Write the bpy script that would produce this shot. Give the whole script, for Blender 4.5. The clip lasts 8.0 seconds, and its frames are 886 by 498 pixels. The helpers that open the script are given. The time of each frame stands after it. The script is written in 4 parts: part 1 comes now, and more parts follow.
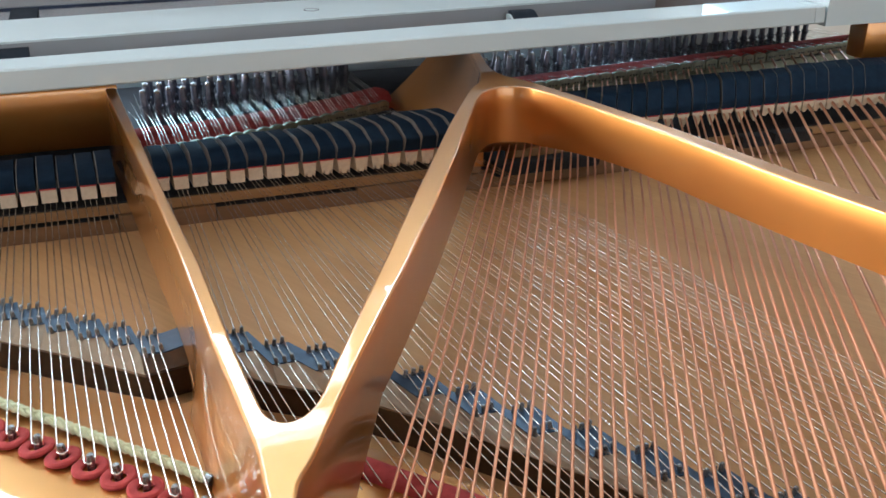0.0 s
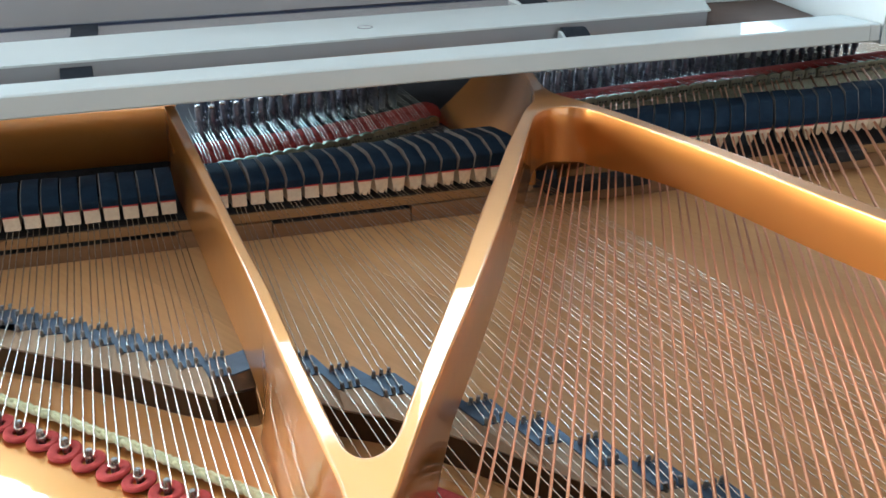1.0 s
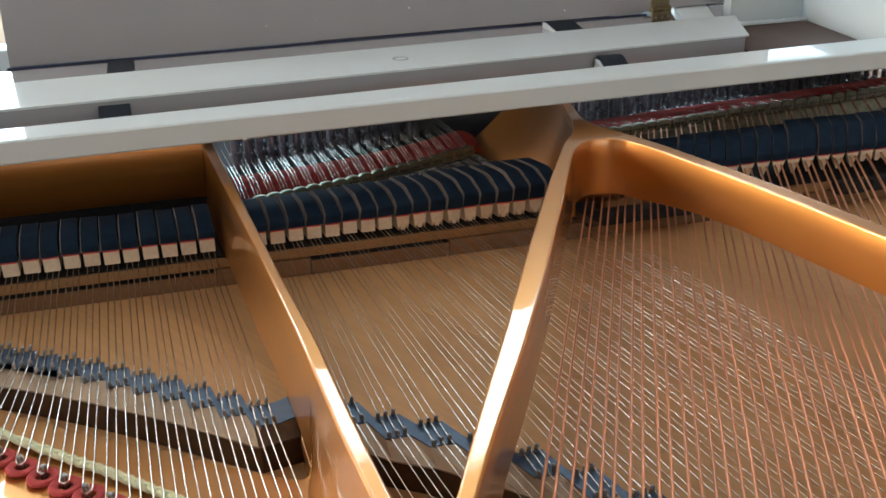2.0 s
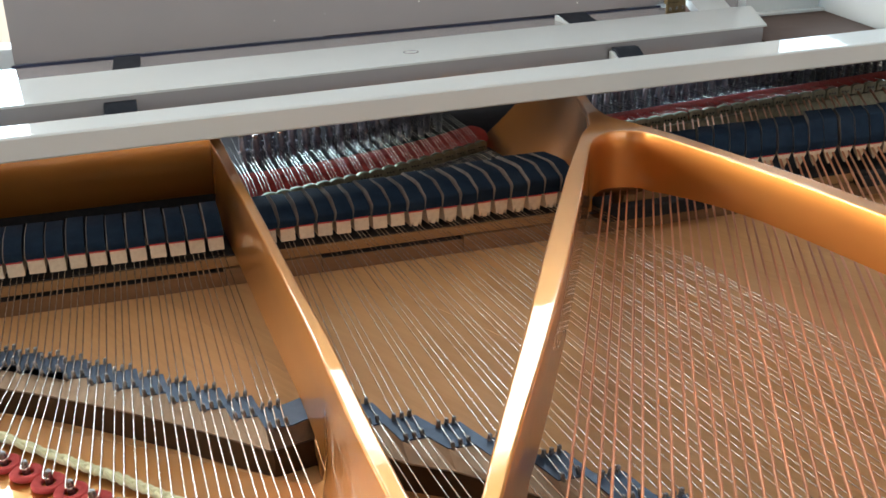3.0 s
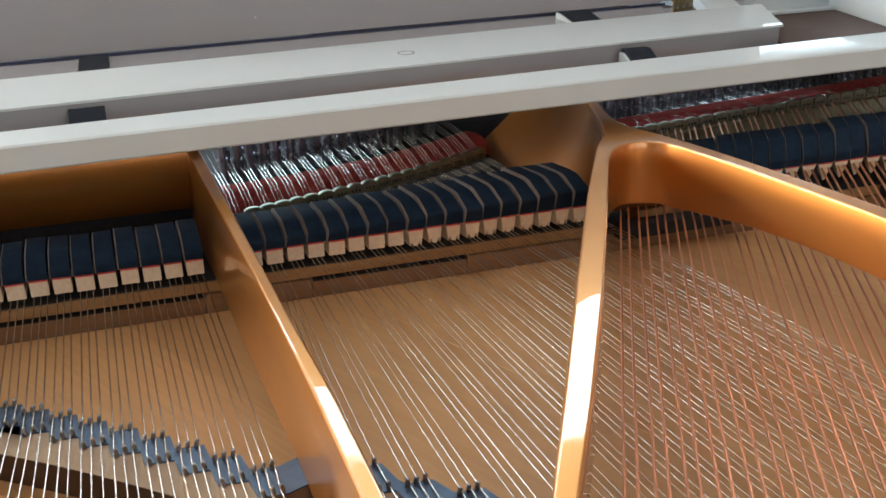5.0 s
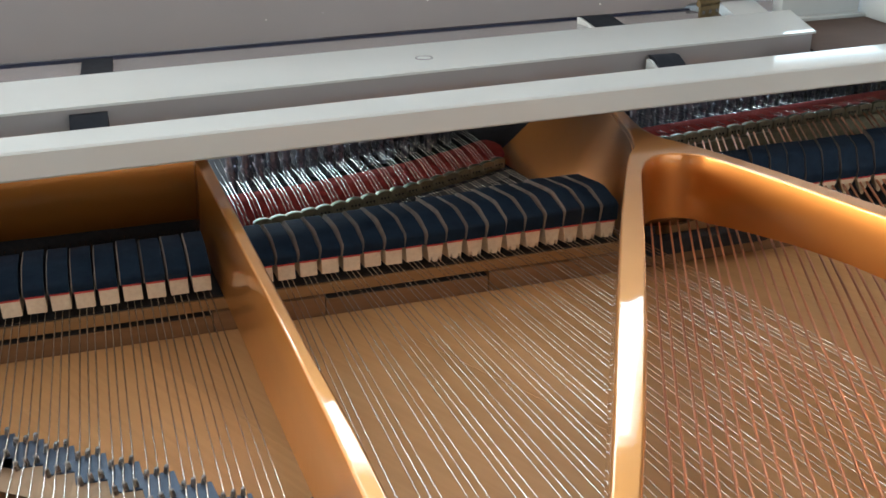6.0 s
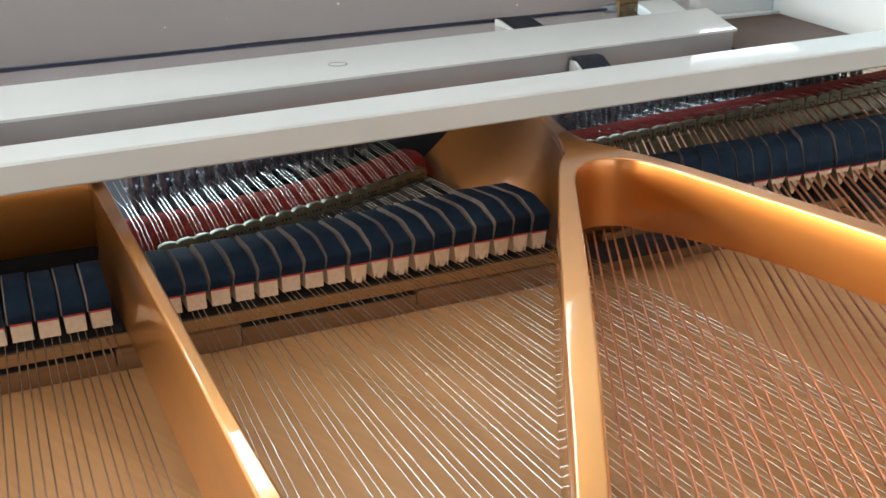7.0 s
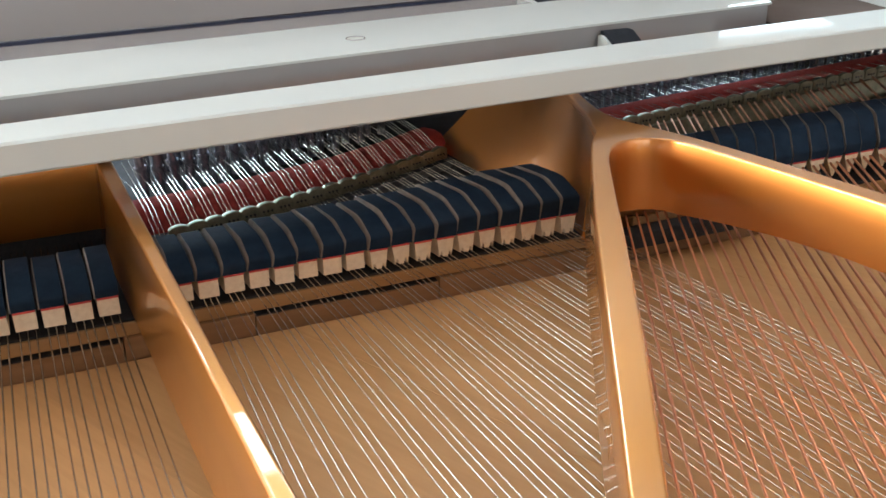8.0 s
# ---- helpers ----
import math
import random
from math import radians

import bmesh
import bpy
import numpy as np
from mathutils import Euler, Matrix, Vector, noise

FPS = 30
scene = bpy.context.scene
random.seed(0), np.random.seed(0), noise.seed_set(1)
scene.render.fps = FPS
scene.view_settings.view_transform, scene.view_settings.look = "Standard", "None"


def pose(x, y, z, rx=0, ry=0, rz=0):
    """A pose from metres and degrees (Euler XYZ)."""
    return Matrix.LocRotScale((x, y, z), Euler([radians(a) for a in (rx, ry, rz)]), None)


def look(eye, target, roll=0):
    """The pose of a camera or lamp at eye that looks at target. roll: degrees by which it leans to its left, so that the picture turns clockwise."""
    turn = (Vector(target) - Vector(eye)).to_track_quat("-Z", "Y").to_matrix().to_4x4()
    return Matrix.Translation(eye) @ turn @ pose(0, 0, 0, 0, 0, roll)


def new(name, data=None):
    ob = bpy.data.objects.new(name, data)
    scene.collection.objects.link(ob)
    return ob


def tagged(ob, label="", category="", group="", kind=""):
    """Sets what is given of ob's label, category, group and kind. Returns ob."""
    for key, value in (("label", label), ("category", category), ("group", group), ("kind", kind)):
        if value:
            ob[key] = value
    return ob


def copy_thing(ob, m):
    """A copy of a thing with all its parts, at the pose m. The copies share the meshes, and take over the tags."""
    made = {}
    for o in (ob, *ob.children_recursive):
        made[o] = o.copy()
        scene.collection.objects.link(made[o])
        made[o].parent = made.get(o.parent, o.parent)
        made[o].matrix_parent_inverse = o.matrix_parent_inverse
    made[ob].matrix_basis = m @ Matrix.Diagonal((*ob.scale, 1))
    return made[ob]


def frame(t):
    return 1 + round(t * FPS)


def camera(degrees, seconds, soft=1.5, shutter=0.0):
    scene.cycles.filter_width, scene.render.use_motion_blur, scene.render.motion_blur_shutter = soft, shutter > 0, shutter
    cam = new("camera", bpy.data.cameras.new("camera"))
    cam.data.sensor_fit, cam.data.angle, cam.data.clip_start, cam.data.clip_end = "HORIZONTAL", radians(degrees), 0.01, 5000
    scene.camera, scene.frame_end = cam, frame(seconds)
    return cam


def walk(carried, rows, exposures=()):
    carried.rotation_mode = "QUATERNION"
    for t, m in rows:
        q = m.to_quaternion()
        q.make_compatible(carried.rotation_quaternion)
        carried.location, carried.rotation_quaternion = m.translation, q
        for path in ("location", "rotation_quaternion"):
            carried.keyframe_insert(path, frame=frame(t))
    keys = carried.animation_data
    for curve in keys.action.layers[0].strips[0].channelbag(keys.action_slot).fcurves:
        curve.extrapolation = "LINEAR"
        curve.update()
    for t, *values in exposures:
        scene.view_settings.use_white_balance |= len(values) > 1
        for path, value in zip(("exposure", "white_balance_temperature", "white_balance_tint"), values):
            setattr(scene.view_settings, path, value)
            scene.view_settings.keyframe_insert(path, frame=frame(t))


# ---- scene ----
from mathutils.geometry import tessellate_polygon

cam = camera(50.9, 8.0, soft=1.6)
PATH = [
    (0, (-0.0241, -0.0109, 1.1826), (0.1324, 0.4185, 0.9798), 0.36),
    (0.5, (-0.0313, -0.0074, 1.1860), (0.1253, 0.4221, 0.9835), 0.57),
    (1, (-0.0397, -0.0042, 1.1965), (0.1014, 0.4307, 0.9940), 0.13),
    (1.5, (-0.0462, 0.0062, 1.2104), (0.0872, 0.4459, 1.0132), -0.43),
    (3, (-0.0462, 0.0270, 1.1984), (0.0792, 0.4700, 1.0032), -1.66),
    (3.5, (-0.0450, 0.0443, 1.1991), (0.0896, 0.4837, 1.0020), -1.61),
    (4, (-0.0473, 0.0568, 1.1964), (0.0886, 0.4959, 0.9995), -1.43),
    (4.5, (-0.0478, 0.0770, 1.1940), (0.0915, 0.5138, 0.9944), -1.21),
    (6, (-0.0484, 0.1283, 1.1853), (0.0899, 0.5671, 0.9895), -0.64),
    (6.5, (-0.0422, 0.1543, 1.1784), (0.1264, 0.5818, 0.9812), -0.17),
    (7, (-0.0407, 0.1659, 1.1768), (0.1399, 0.5902, 0.9835), -0.75),
    (7.5, (-0.0397, 0.1787, 1.1763), (0.1349, 0.6016, 0.9746), -0.63),
    (8, (-0.0383, 0.1943, 1.1693), (0.1362, 0.6162, 0.9654), -0.77),
]
EXPOSURE = [(0.0, 0.03, 5600, 4), (1.0, 0.08, 5600, 2), (1.5, -0.40, 6150, 6), (3.0, 0.01, 6400, 10), (4.0, -0.07, 6400, 11), (6.0, -0.03, 6400, 10), (6.5, -0.02, 6400, 10), (7.0, 0.25, 6450, 10), (8.0, 0.28, 6450, 10)]
walk(cam, [(t, look(eye, target, roll)) for t, eye, target, roll in PATH], EXPOSURE)

# ---- light ----
world = bpy.data.worlds.new("world")
scene.world = world
world.use_nodes = True
wn = world.node_tree.nodes
sky = wn.new("ShaderNodeTexSky")
sky.sky_type = "NISHITA"
sky.sun_disc = False
sky.sun_elevation, sky.sun_rotation = radians(35), radians(20)
world.node_tree.links.new(sky.outputs[0], wn["Background"].inputs[0])
wn["Background"].inputs[1].default_value = 0.1


def window_lamp(name, eye, target, sx, sy, watts, colour):
    d = bpy.data.lights.new(name, "AREA")
    d.shape, d.size, d.size_y, d.energy, d.color = "RECTANGLE", sx, sy, watts, colour
    ob = new(name, d)
    ob.matrix_world = look(eye, target)
    return ob


WALL_Y, BACK_Y, WALL_X0, WALL_X1, CEIL = 2.7, -2.6, -2.6, 3.2, 3.3
window_lamp("north_window_daylight", (0.395, WALL_Y + 0.05, 1.875), (0.395, 0, 1.875), 0.59, 1.85, 34, (0.63, 0.85, 0.98))
window_lamp("tall_north_window_daylight", (1.175, WALL_Y + 0.05, 2.04), (1.175, 0, 2.04), 0.89, 2.18, 61, (0.63, 0.85, 0.98))
# small north light is added for the treble strings, its window is invented
window_lamp("small_north_added_light", (-0.28, WALL_Y + 0.05, 1.68), (-0.28, 0, 1.68), 0.66, 1.46, 52, (0.63, 0.85, 0.98))
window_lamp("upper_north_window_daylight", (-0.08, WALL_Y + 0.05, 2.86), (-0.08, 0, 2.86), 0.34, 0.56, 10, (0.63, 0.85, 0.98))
window_lamp("low_north_window_daylight", (2.29, WALL_Y + 0.05, 1.28), (2.29, 0, 1.28), 0.90, 0.66, 13, (0.63, 0.85, 0.98))
# west, south and east: added fill lights, no such windows are known
window_lamp("west_fill_light", (WALL_X0 - 0.05, 1.5, 1.50), (0, 1.5, 1.50), 2.0, 0.80, 205, (1.0, 0.92, 0.82))
window_lamp("south_fill_light", (1.05, BACK_Y - 0.05, 1.65), (1.05, 0, 1.65), 3.7, 1.6, 38, (1.0, 0.85, 0.67))

window_lamp("roof_window_daylight", (0.20, 2.385, CEIL + 0.05), (0.20, 2.3851, 0), 1.0, 0.33, 9, (0.74, 0.93, 1.0))
# weak added fill from the east for the bass felts
window_lamp("east_fill_light", (WALL_X1 + 0.05, -1.1, 1.65), (0, -1.1, 1.65), 1.8, 1.5, 3, (1.0, 0.96, 0.90))

# ---- materials ----
def material(name, base, rough=0.5, metal=0.0, coat=0.0, coat_rough=0.05, spec=0.5):
    m = bpy.data.materials.new(name)
    m.use_nodes = True
    b = m.node_tree.nodes["Principled BSDF"]
    b.inputs["Base Color"].default_value = (*base, 1)
    b.inputs["Roughness"].default_value = rough
    b.inputs["Metallic"].default_value = metal
    b.inputs["Coat Weight"].default_value = coat
    b.inputs["Coat Roughness"].default_value = coat_rough
    b.inputs["Specular IOR Level"].default_value = spec
    return m, m.node_tree.nodes, m.node_tree.links, b


def coords(n, l, scale=(1, 1, 1), turn=0.0):
    g = n.new("ShaderNodeNewGeometry")
    mp = n.new("ShaderNodeMapping")
    mp.inputs["Scale"].default_value = scale
    mp.inputs["Rotation"].default_value = (0, 0, turn)
    l.new(g.outputs["Position"], mp.inputs["Vector"])
    return mp.outputs["Vector"]


def noise_at(n, l, vec, scale, detail=4.0, rough=0.55):
    t = n.new("ShaderNodeTexNoise")
    t.inputs["Scale"].default_value, t.inputs["Detail"].default_value = scale, detail
    t.inputs["Roughness"].default_value = rough
    l.new(vec, t.inputs["Vector"])
    return t.outputs["Fac"]


def ramp(n, l, fac, stops):
    r = n.new("ShaderNodeValToRGB")
    while len(r.color_ramp.elements) < len(stops):
        r.color_ramp.elements.new(0.5)
    for e, (p, c) in zip(r.color_ramp.elements, stops):
        e.position, e.color = p, (*c, 1)
    l.new(fac, r.inputs[0])
    return r.outputs[0]


def span(n, l, fac, lo, hi):
    r = n.new("ShaderNodeMapRange")
    r.inputs["To Min"].default_value, r.inputs["To Max"].default_value = lo, hi
    l.new(fac, r.inputs["Value"])
    return r.outputs[0]


def bump(n, l, b, height, strength, distance):
    k = n.new("ShaderNodeBump")
    k.inputs["Strength"].default_value, k.inputs["Distance"].default_value = strength, distance
    l.new(height, k.inputs["Height"])
    l.new(k.outputs[0], b.inputs["Normal"])
    return k


def mottled(name, lo, hi, scale, rough=0.5, metal=0.0, coat=0.0, bumpy=0.0, rough_span=0.1, stretch=(1, 1, 1), turn=0.0, dist=0.0006, coat_rough=0.05):
    m, n, l, b = material(name, lo, rough, metal, coat, coat_rough)
    v = coords(n, l, stretch, turn)
    a = noise_at(n, l, v, scale, 6)
    l.new(ramp(n, l, a, [(0.3, lo), (0.7, hi)]), b.inputs["Base Color"])
    c = noise_at(n, l, v, scale * 7, 4)
    l.new(span(n, l, c, rough - rough_span, rough + rough_span), b.inputs["Roughness"])
    if bumpy:
        bump(n, l, b, c, bumpy, dist)
    return m


def gold_paint():
    # bronze-gold lacquer on cast iron: fine metallic flake under a clear, slightly wavy coat
    m, n, l, b = material("bronze_gold_lacquer", (0.56, 0.24, 0.06), 0.32, 0.80, 1.0, 0.03)
    v = coords(n, l)
    a = noise_at(n, l, v, 9, 5)
    l.new(ramp(n, l, a, [(0.3, (0.47, 0.185, 0.036)), (0.7, (0.55, 0.225, 0.046))]), b.inputs["Base Color"])
    f = noise_at(n, l, v, 40, 3)
    l.new(span(n, l, f, 0.31, 0.35), b.inputs["Roughness"])
    b.inputs["Coat IOR"].default_value = 1.7
    w = noise_at(n, l, v, 55, 2)
    k = n.new("ShaderNodeBump")
    k.inputs["Strength"].default_value, k.inputs["Distance"].default_value = 0.08, 0.0008
    l.new(w, k.inputs["Height"])
    l.new(k.outputs[0], b.inputs["Coat Normal"])
    return m


def spruce(name, lo, hi, turn, rough=0.38, lines=420.0):
    m, n, l, b = material(name, lo, rough, 0, 0.10, 0.32, 0.28)
    v = coords(n, l, (1, 1, 1), turn)
    st = n.new("ShaderNodeMapping")
    st.inputs["Scale"].default_value = (1, 0.03, 1)
    l.new(v, st.inputs["Vector"])
    grain = noise_at(n, l, st.outputs["Vector"], lines, 5, 0.6)
    broad = noise_at(n, l, st.outputs["Vector"], 18, 3)
    mix = n.new("ShaderNodeMath")
    mix.operation = "MULTIPLY_ADD"
    mix.inputs[1].default_value = 0.45
    l.new(grain, mix.inputs[0])
    h = n.new("ShaderNodeMath")
    h.operation = "MULTIPLY"
    h.inputs[1].default_value = 0.55
    l.new(broad, h.inputs[0])
    l.new(h.outputs[0], mix.inputs[2])
    o = n.new("ShaderNodeObjectInfo")
    hs = n.new("ShaderNodeHueSaturation")
    l.new(span(n, l, o.outputs["Random"], 0.93, 1.06), hs.inputs["Value"])
    l.new(ramp(n, l, mix.outputs[0], [(0.32, lo), (0.68, hi)]), hs.inputs["Color"])
    l.new(hs.outputs[0], b.inputs["Base Color"])
    bump(n, l, b, grain, 0.05, 0.0003)
    return m


def string_metal(name, colour, rough, metal=1.0):
    m, n, l, b = material(name, colour, rough, metal)
    o = n.new("ShaderNodeObjectInfo")
    hs = n.new("ShaderNodeHueSaturation")
    hs.inputs["Color"].default_value = (*colour, 1)
    l.new(span(n, l, o.outputs["Random"], 0.8, 1.15), hs.inputs["Value"])
    v = coords(n, l)
    t = noise_at(n, l, v, 60, 3)
    l.new(span(n, l, t, rough - 0.06, rough + 0.08), b.inputs["Roughness"])
    l.new(hs.outputs[0], b.inputs["Base Color"])
    return m


GOLD = gold_paint()
SPRUCE = spruce("varnished_spruce", (0.475, 0.259, 0.108), (0.605, 0.347, 0.156), radians(-28), 0.58)
MAPLE = spruce("maple_rail", (0.30, 0.17, 0.075), (0.40, 0.245, 0.115), radians(90), 0.45, 200)
DARK_WOOD = spruce("dark_brown_stained_wood", (0.05, 0.026, 0.014), (0.10, 0.055, 0.028), radians(45), 0.4, 200)
BRIDGE_WOOD = spruce("bare_maple", (0.35, 0.26, 0.18), (0.46, 0.35, 0.25), radians(45), 0.55, 300)
GRAPHITE = mottled("graphited_bridge_top", (0.024, 0.045, 0.085), (0.04, 0.068, 0.12), 160, 0.38, 0.25, 0.0, 0.1)
STEEL = string_metal("polished_string_steel", (0.80, 0.77, 0.72), 0.21)
COPPER = string_metal("copper_winding", (0.61, 0.27, 0.145), 0.42, 0.65)
PIN_STEEL = mottled("blued_pin_steel", (0.20, 0.20, 0.21), (0.32, 0.32, 0.32), 300, 0.28, 1.0)
TUNING_STEEL = mottled("dark_tuning_pin_steel", (0.12, 0.13, 0.17), (0.19, 0.20, 0.26), 300, 0.38, 0.85)
RAIL_BROWN = spruce("brown_rail_wood", (0.20, 0.105, 0.048), (0.28, 0.155, 0.075), radians(90), 0.55, 200)
BRASS = mottled("aged_brass", (0.21, 0.20, 0.145), (0.32, 0.305, 0.23), 220, 0.38, 1.0, 0.0, 0.05)
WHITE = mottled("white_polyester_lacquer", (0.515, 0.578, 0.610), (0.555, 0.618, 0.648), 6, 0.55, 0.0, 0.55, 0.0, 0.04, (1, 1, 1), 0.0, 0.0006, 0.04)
WHITE.node_tree.nodes["Principled BSDF"].inputs["Specular IOR Level"].default_value = 0.1
# white lacquer with the desk's grey-mauve shade put into the base colour
SHADED_WHITE = mottled("shaded_white_lacquer", (0.265, 0.267, 0.294), (0.305, 0.305, 0.333), 4, 0.18, 0.0, 1.0, 0.0, 0.05)
DUSTY_SHADED_WHITE = SHADED_WHITE.copy()
DUSTY_SHADED_WHITE.name = "dusty_grey_mauve_lacquer"


def dust(m):
    # stray specks of pale dust lying on the lacquer
    n, l = m.node_tree.nodes, m.node_tree.links
    b = n["Principled BSDF"]
    v = n.new("ShaderNodeTexVoronoi")
    v.inputs["Scale"].default_value = 42
    l.new(coords(n, l), v.inputs["Vector"])
    near = n.new("ShaderNodeMapRange")
    near.inputs["From Min"].default_value, near.inputs["From Max"].default_value = 0.045, 0.028
    l.new(v.outputs["Distance"], near.inputs["Value"])
    mix = n.new("ShaderNodeMix")
    mix.data_type = "RGBA"
    mix.inputs["B"].default_value = (0.75, 0.76, 0.78, 1)
    old = b.inputs["Base Color"].links[0].from_socket
    l.new(near.outputs[0], mix.inputs["Factor"])
    l.new(old, mix.inputs["A"])
    l.new(mix.outputs["Result"], b.inputs["Base Color"])


dust(DUSTY_SHADED_WHITE)
BROWN_BOARD = mottled("dark_brown_paint", (0.085, 0.062, 0.055), (0.115, 0.083, 0.073), 8, 0.8)
BROWN_BOARD.node_tree.nodes["Principled BSDF"].inputs["Specular IOR Level"].default_value = 0.1
NAVY = mottled("navy_black_damper_paint", (0.005, 0.013, 0.029), (0.009, 0.022, 0.044), 120, 0.75, 0.0, 0.0, 0.15, 0.1, (1, 1, 1), 0.0, 0.0004)
NAVY.node_tree.nodes["Principled BSDF"].inputs["Specular IOR Level"].default_value = 0.12
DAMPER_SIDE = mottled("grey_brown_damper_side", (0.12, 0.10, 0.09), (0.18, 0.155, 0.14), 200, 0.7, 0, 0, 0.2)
FELT = mottled("cream_damper_felt", (0.62, 0.52, 0.40), (0.72, 0.63, 0.50), 380, 0.95, 0, 0, 0.5, 0.03)
RED_FELT = mottled("crimson_felt", (0.36, 0.040, 0.040), (0.50, 0.070, 0.065), 300, 0.95, 0, 0, 0.6, 0.03)
# colours the black felt pads and the black sheets that imitate deep shade
BLACK_FELT_AND_SHADE = mottled("black_felt_and_shade", (0.017, 0.018, 0.022), (0.03, 0.03, 0.034), 300, 0.95, 0, 0, 0.4, 0.03)
PIN_BED = mottled("black_pin_bed", (0.020, 0.023, 0.032), (0.034, 0.038, 0.050), 60, 0.8, 0.0, 0.0, 0.1)
BRAID_A = mottled("pale_green_cord", (0.56, 0.56, 0.33), (0.70, 0.69, 0.47), 300, 0.9, 0, 0, 0.4, 0.03)
RUBBER = mottled("black_rubber_pad", (0.010, 0.014, 0.022), (0.018, 0.023, 0.034), 150, 0.75)
BLUE_EDGE = mottled("dark_blue_hinge_strip", (0.006, 0.011, 0.038), (0.014, 0.024, 0.07), 40, 0.4, 0.0)
BLUE_EDGE.node_tree.nodes["Principled BSDF"].inputs["Specular IOR Level"].default_value = 0.25
RUBBER.node_tree.nodes["Principled BSDF"].inputs["Specular IOR Level"].default_value = 0.15
PLASTER = mottled("painted_plaster", (0.66, 0.64, 0.60), (0.70, 0.68, 0.64), 3, 0.9, 0, 0, 0.1, 0.03)
# for unseen walls; the brown keeps their bounced light low
WARM_WALL = mottled("warm_brown_wall_paint", (0.26, 0.18, 0.14), (0.31, 0.22, 0.17), 3, 0.85, 0, 0, 0.1, 0.03)
CEILING_PAINT = mottled("white_ceiling_paint", (0.55, 0.54, 0.53), (0.60, 0.59, 0.57), 3, 0.9, 0, 0, 0.05, 0.03)
PARQUET = spruce("oak_floor_boards", (0.20, 0.12, 0.06), (0.32, 0.20, 0.11), 0.0, 0.4, 60)
FRAME_PAINT = mottled("white_frame_paint", (0.74, 0.73, 0.70), (0.78, 0.77, 0.74), 10, 0.4)
HINGE_BRASS = mottled("tarnished_hinge_brass", (0.10, 0.075, 0.035), (0.17, 0.13, 0.065), 200, 0.55, 0.6, 0.0, 0.05)

# ---- building helpers ----
def link(name, bm, mat, parent=None, label="", smooth=40):
    me = bpy.data.meshes.new(name)
    bmesh.ops.recalc_face_normals(bm, faces=bm.faces)
    for f in bm.faces:
        f.smooth = smooth > 0
    bm.to_mesh(me)
    bm.free()
    if smooth:
        me.set_sharp_from_angle(angle=radians(smooth))
    me.materials.append(mat)
    ob = new(name, me)
    if parent:
        ob.parent = parent
    if label:
        ob["label"] = label
    return ob


part = link


def thing(name, label, category, group="", at=(0, 0, 0)):
    ob = new(name)
    ob.empty_display_size = 0.01
    ob.location = at
    return tagged(ob, label, category, group)


def box(bm, x0, x1, y0, y1, z0, z1, bevel=0.0, m=None, seg=2):
    r = bmesh.ops.create_cube(bm, size=1.0)
    vs = r["verts"]
    bmesh.ops.scale(bm, vec=(x1 - x0, y1 - y0, z1 - z0), verts=vs)
    bmesh.ops.translate(bm, vec=((x0 + x1) / 2, (y0 + y1) / 2, (z0 + z1) / 2), verts=vs)
    if bevel:
        es = list({e for v in vs for e in v.link_edges})
        r = bmesh.ops.bevel(bm, geom=es, offset=bevel, segments=seg, affect="EDGES", profile=0.5)
        vs = list({v for f in r["faces"] for v in f.verts} | {v for v in vs if v.is_valid})
    if m is not None:
        bmesh.ops.transform(bm, matrix=m, verts=vs)
    return vs


def tube(bm, pts, r, n=6, caps=True, r_end=None):
    """A round bar along a line of places."""
    pts = [Vector(p) for p in pts]
    rings = []
    for i, p in enumerate(pts):
        d = (pts[min(i + 1, len(pts) - 1)] - pts[max(i - 1, 0)]).normalized()
        side = d.cross(Vector((0, 0, 1)))
        if side.length < 1e-4:
            side = Vector((1, 0, 0))
        side.normalize()
        up = side.cross(d).normalized()
        rr = r if r_end is None else r + (r_end - r) * i / (len(pts) - 1)
        rings.append([bm.verts.new(p + rr * (math.cos(a) * side + math.sin(a) * up)) for a in (2 * math.pi * k / n for k in range(n))])
    for a, b in zip(rings, rings[1:]):
        for k in range(n):
            bm.faces.new((a[k], a[(k + 1) % n], b[(k + 1) % n], b[k]))
    if caps:
        bm.faces.new(rings[0][::-1])
        bm.faces.new(rings[-1])


def lathe(bm, profile, n=12, at=(0, 0, 0)):
    """A turned shape from (radius, height) pairs, closed at both ends."""
    rings = [[bm.verts.new((at[0] + r * math.cos(2 * math.pi * k / n), at[1] + r * math.sin(2 * math.pi * k / n), at[2] + z)) for k in range(n)] for r, z in profile]
    for a, b in zip(rings, rings[1:]):
        for k in range(n):
            bm.faces.new((a[k], a[(k + 1) % n], b[(k + 1) % n], b[k]))
    bm.faces.new(rings[0][::-1])
    bm.faces.new(rings[-1])


def spline(pts, per=6):
    """A smooth line through places (Catmull-Rom)."""
    p = [Vector(q) for q in pts]
    out = []
    for i in range(len(p) - 1):
        a, b, c, d = p[max(i - 1, 0)], p[i], p[i + 1], p[min(i + 2, len(p) - 1)]
        for k in range(per):
            t = k / per
            out.append(0.5 * (2 * b + (c - a) * t + (2 * a - 5 * b + 4 * c - d) * t * t + (3 * b - a - 3 * c + d) * t ** 3))
    return out + [p[-1]]


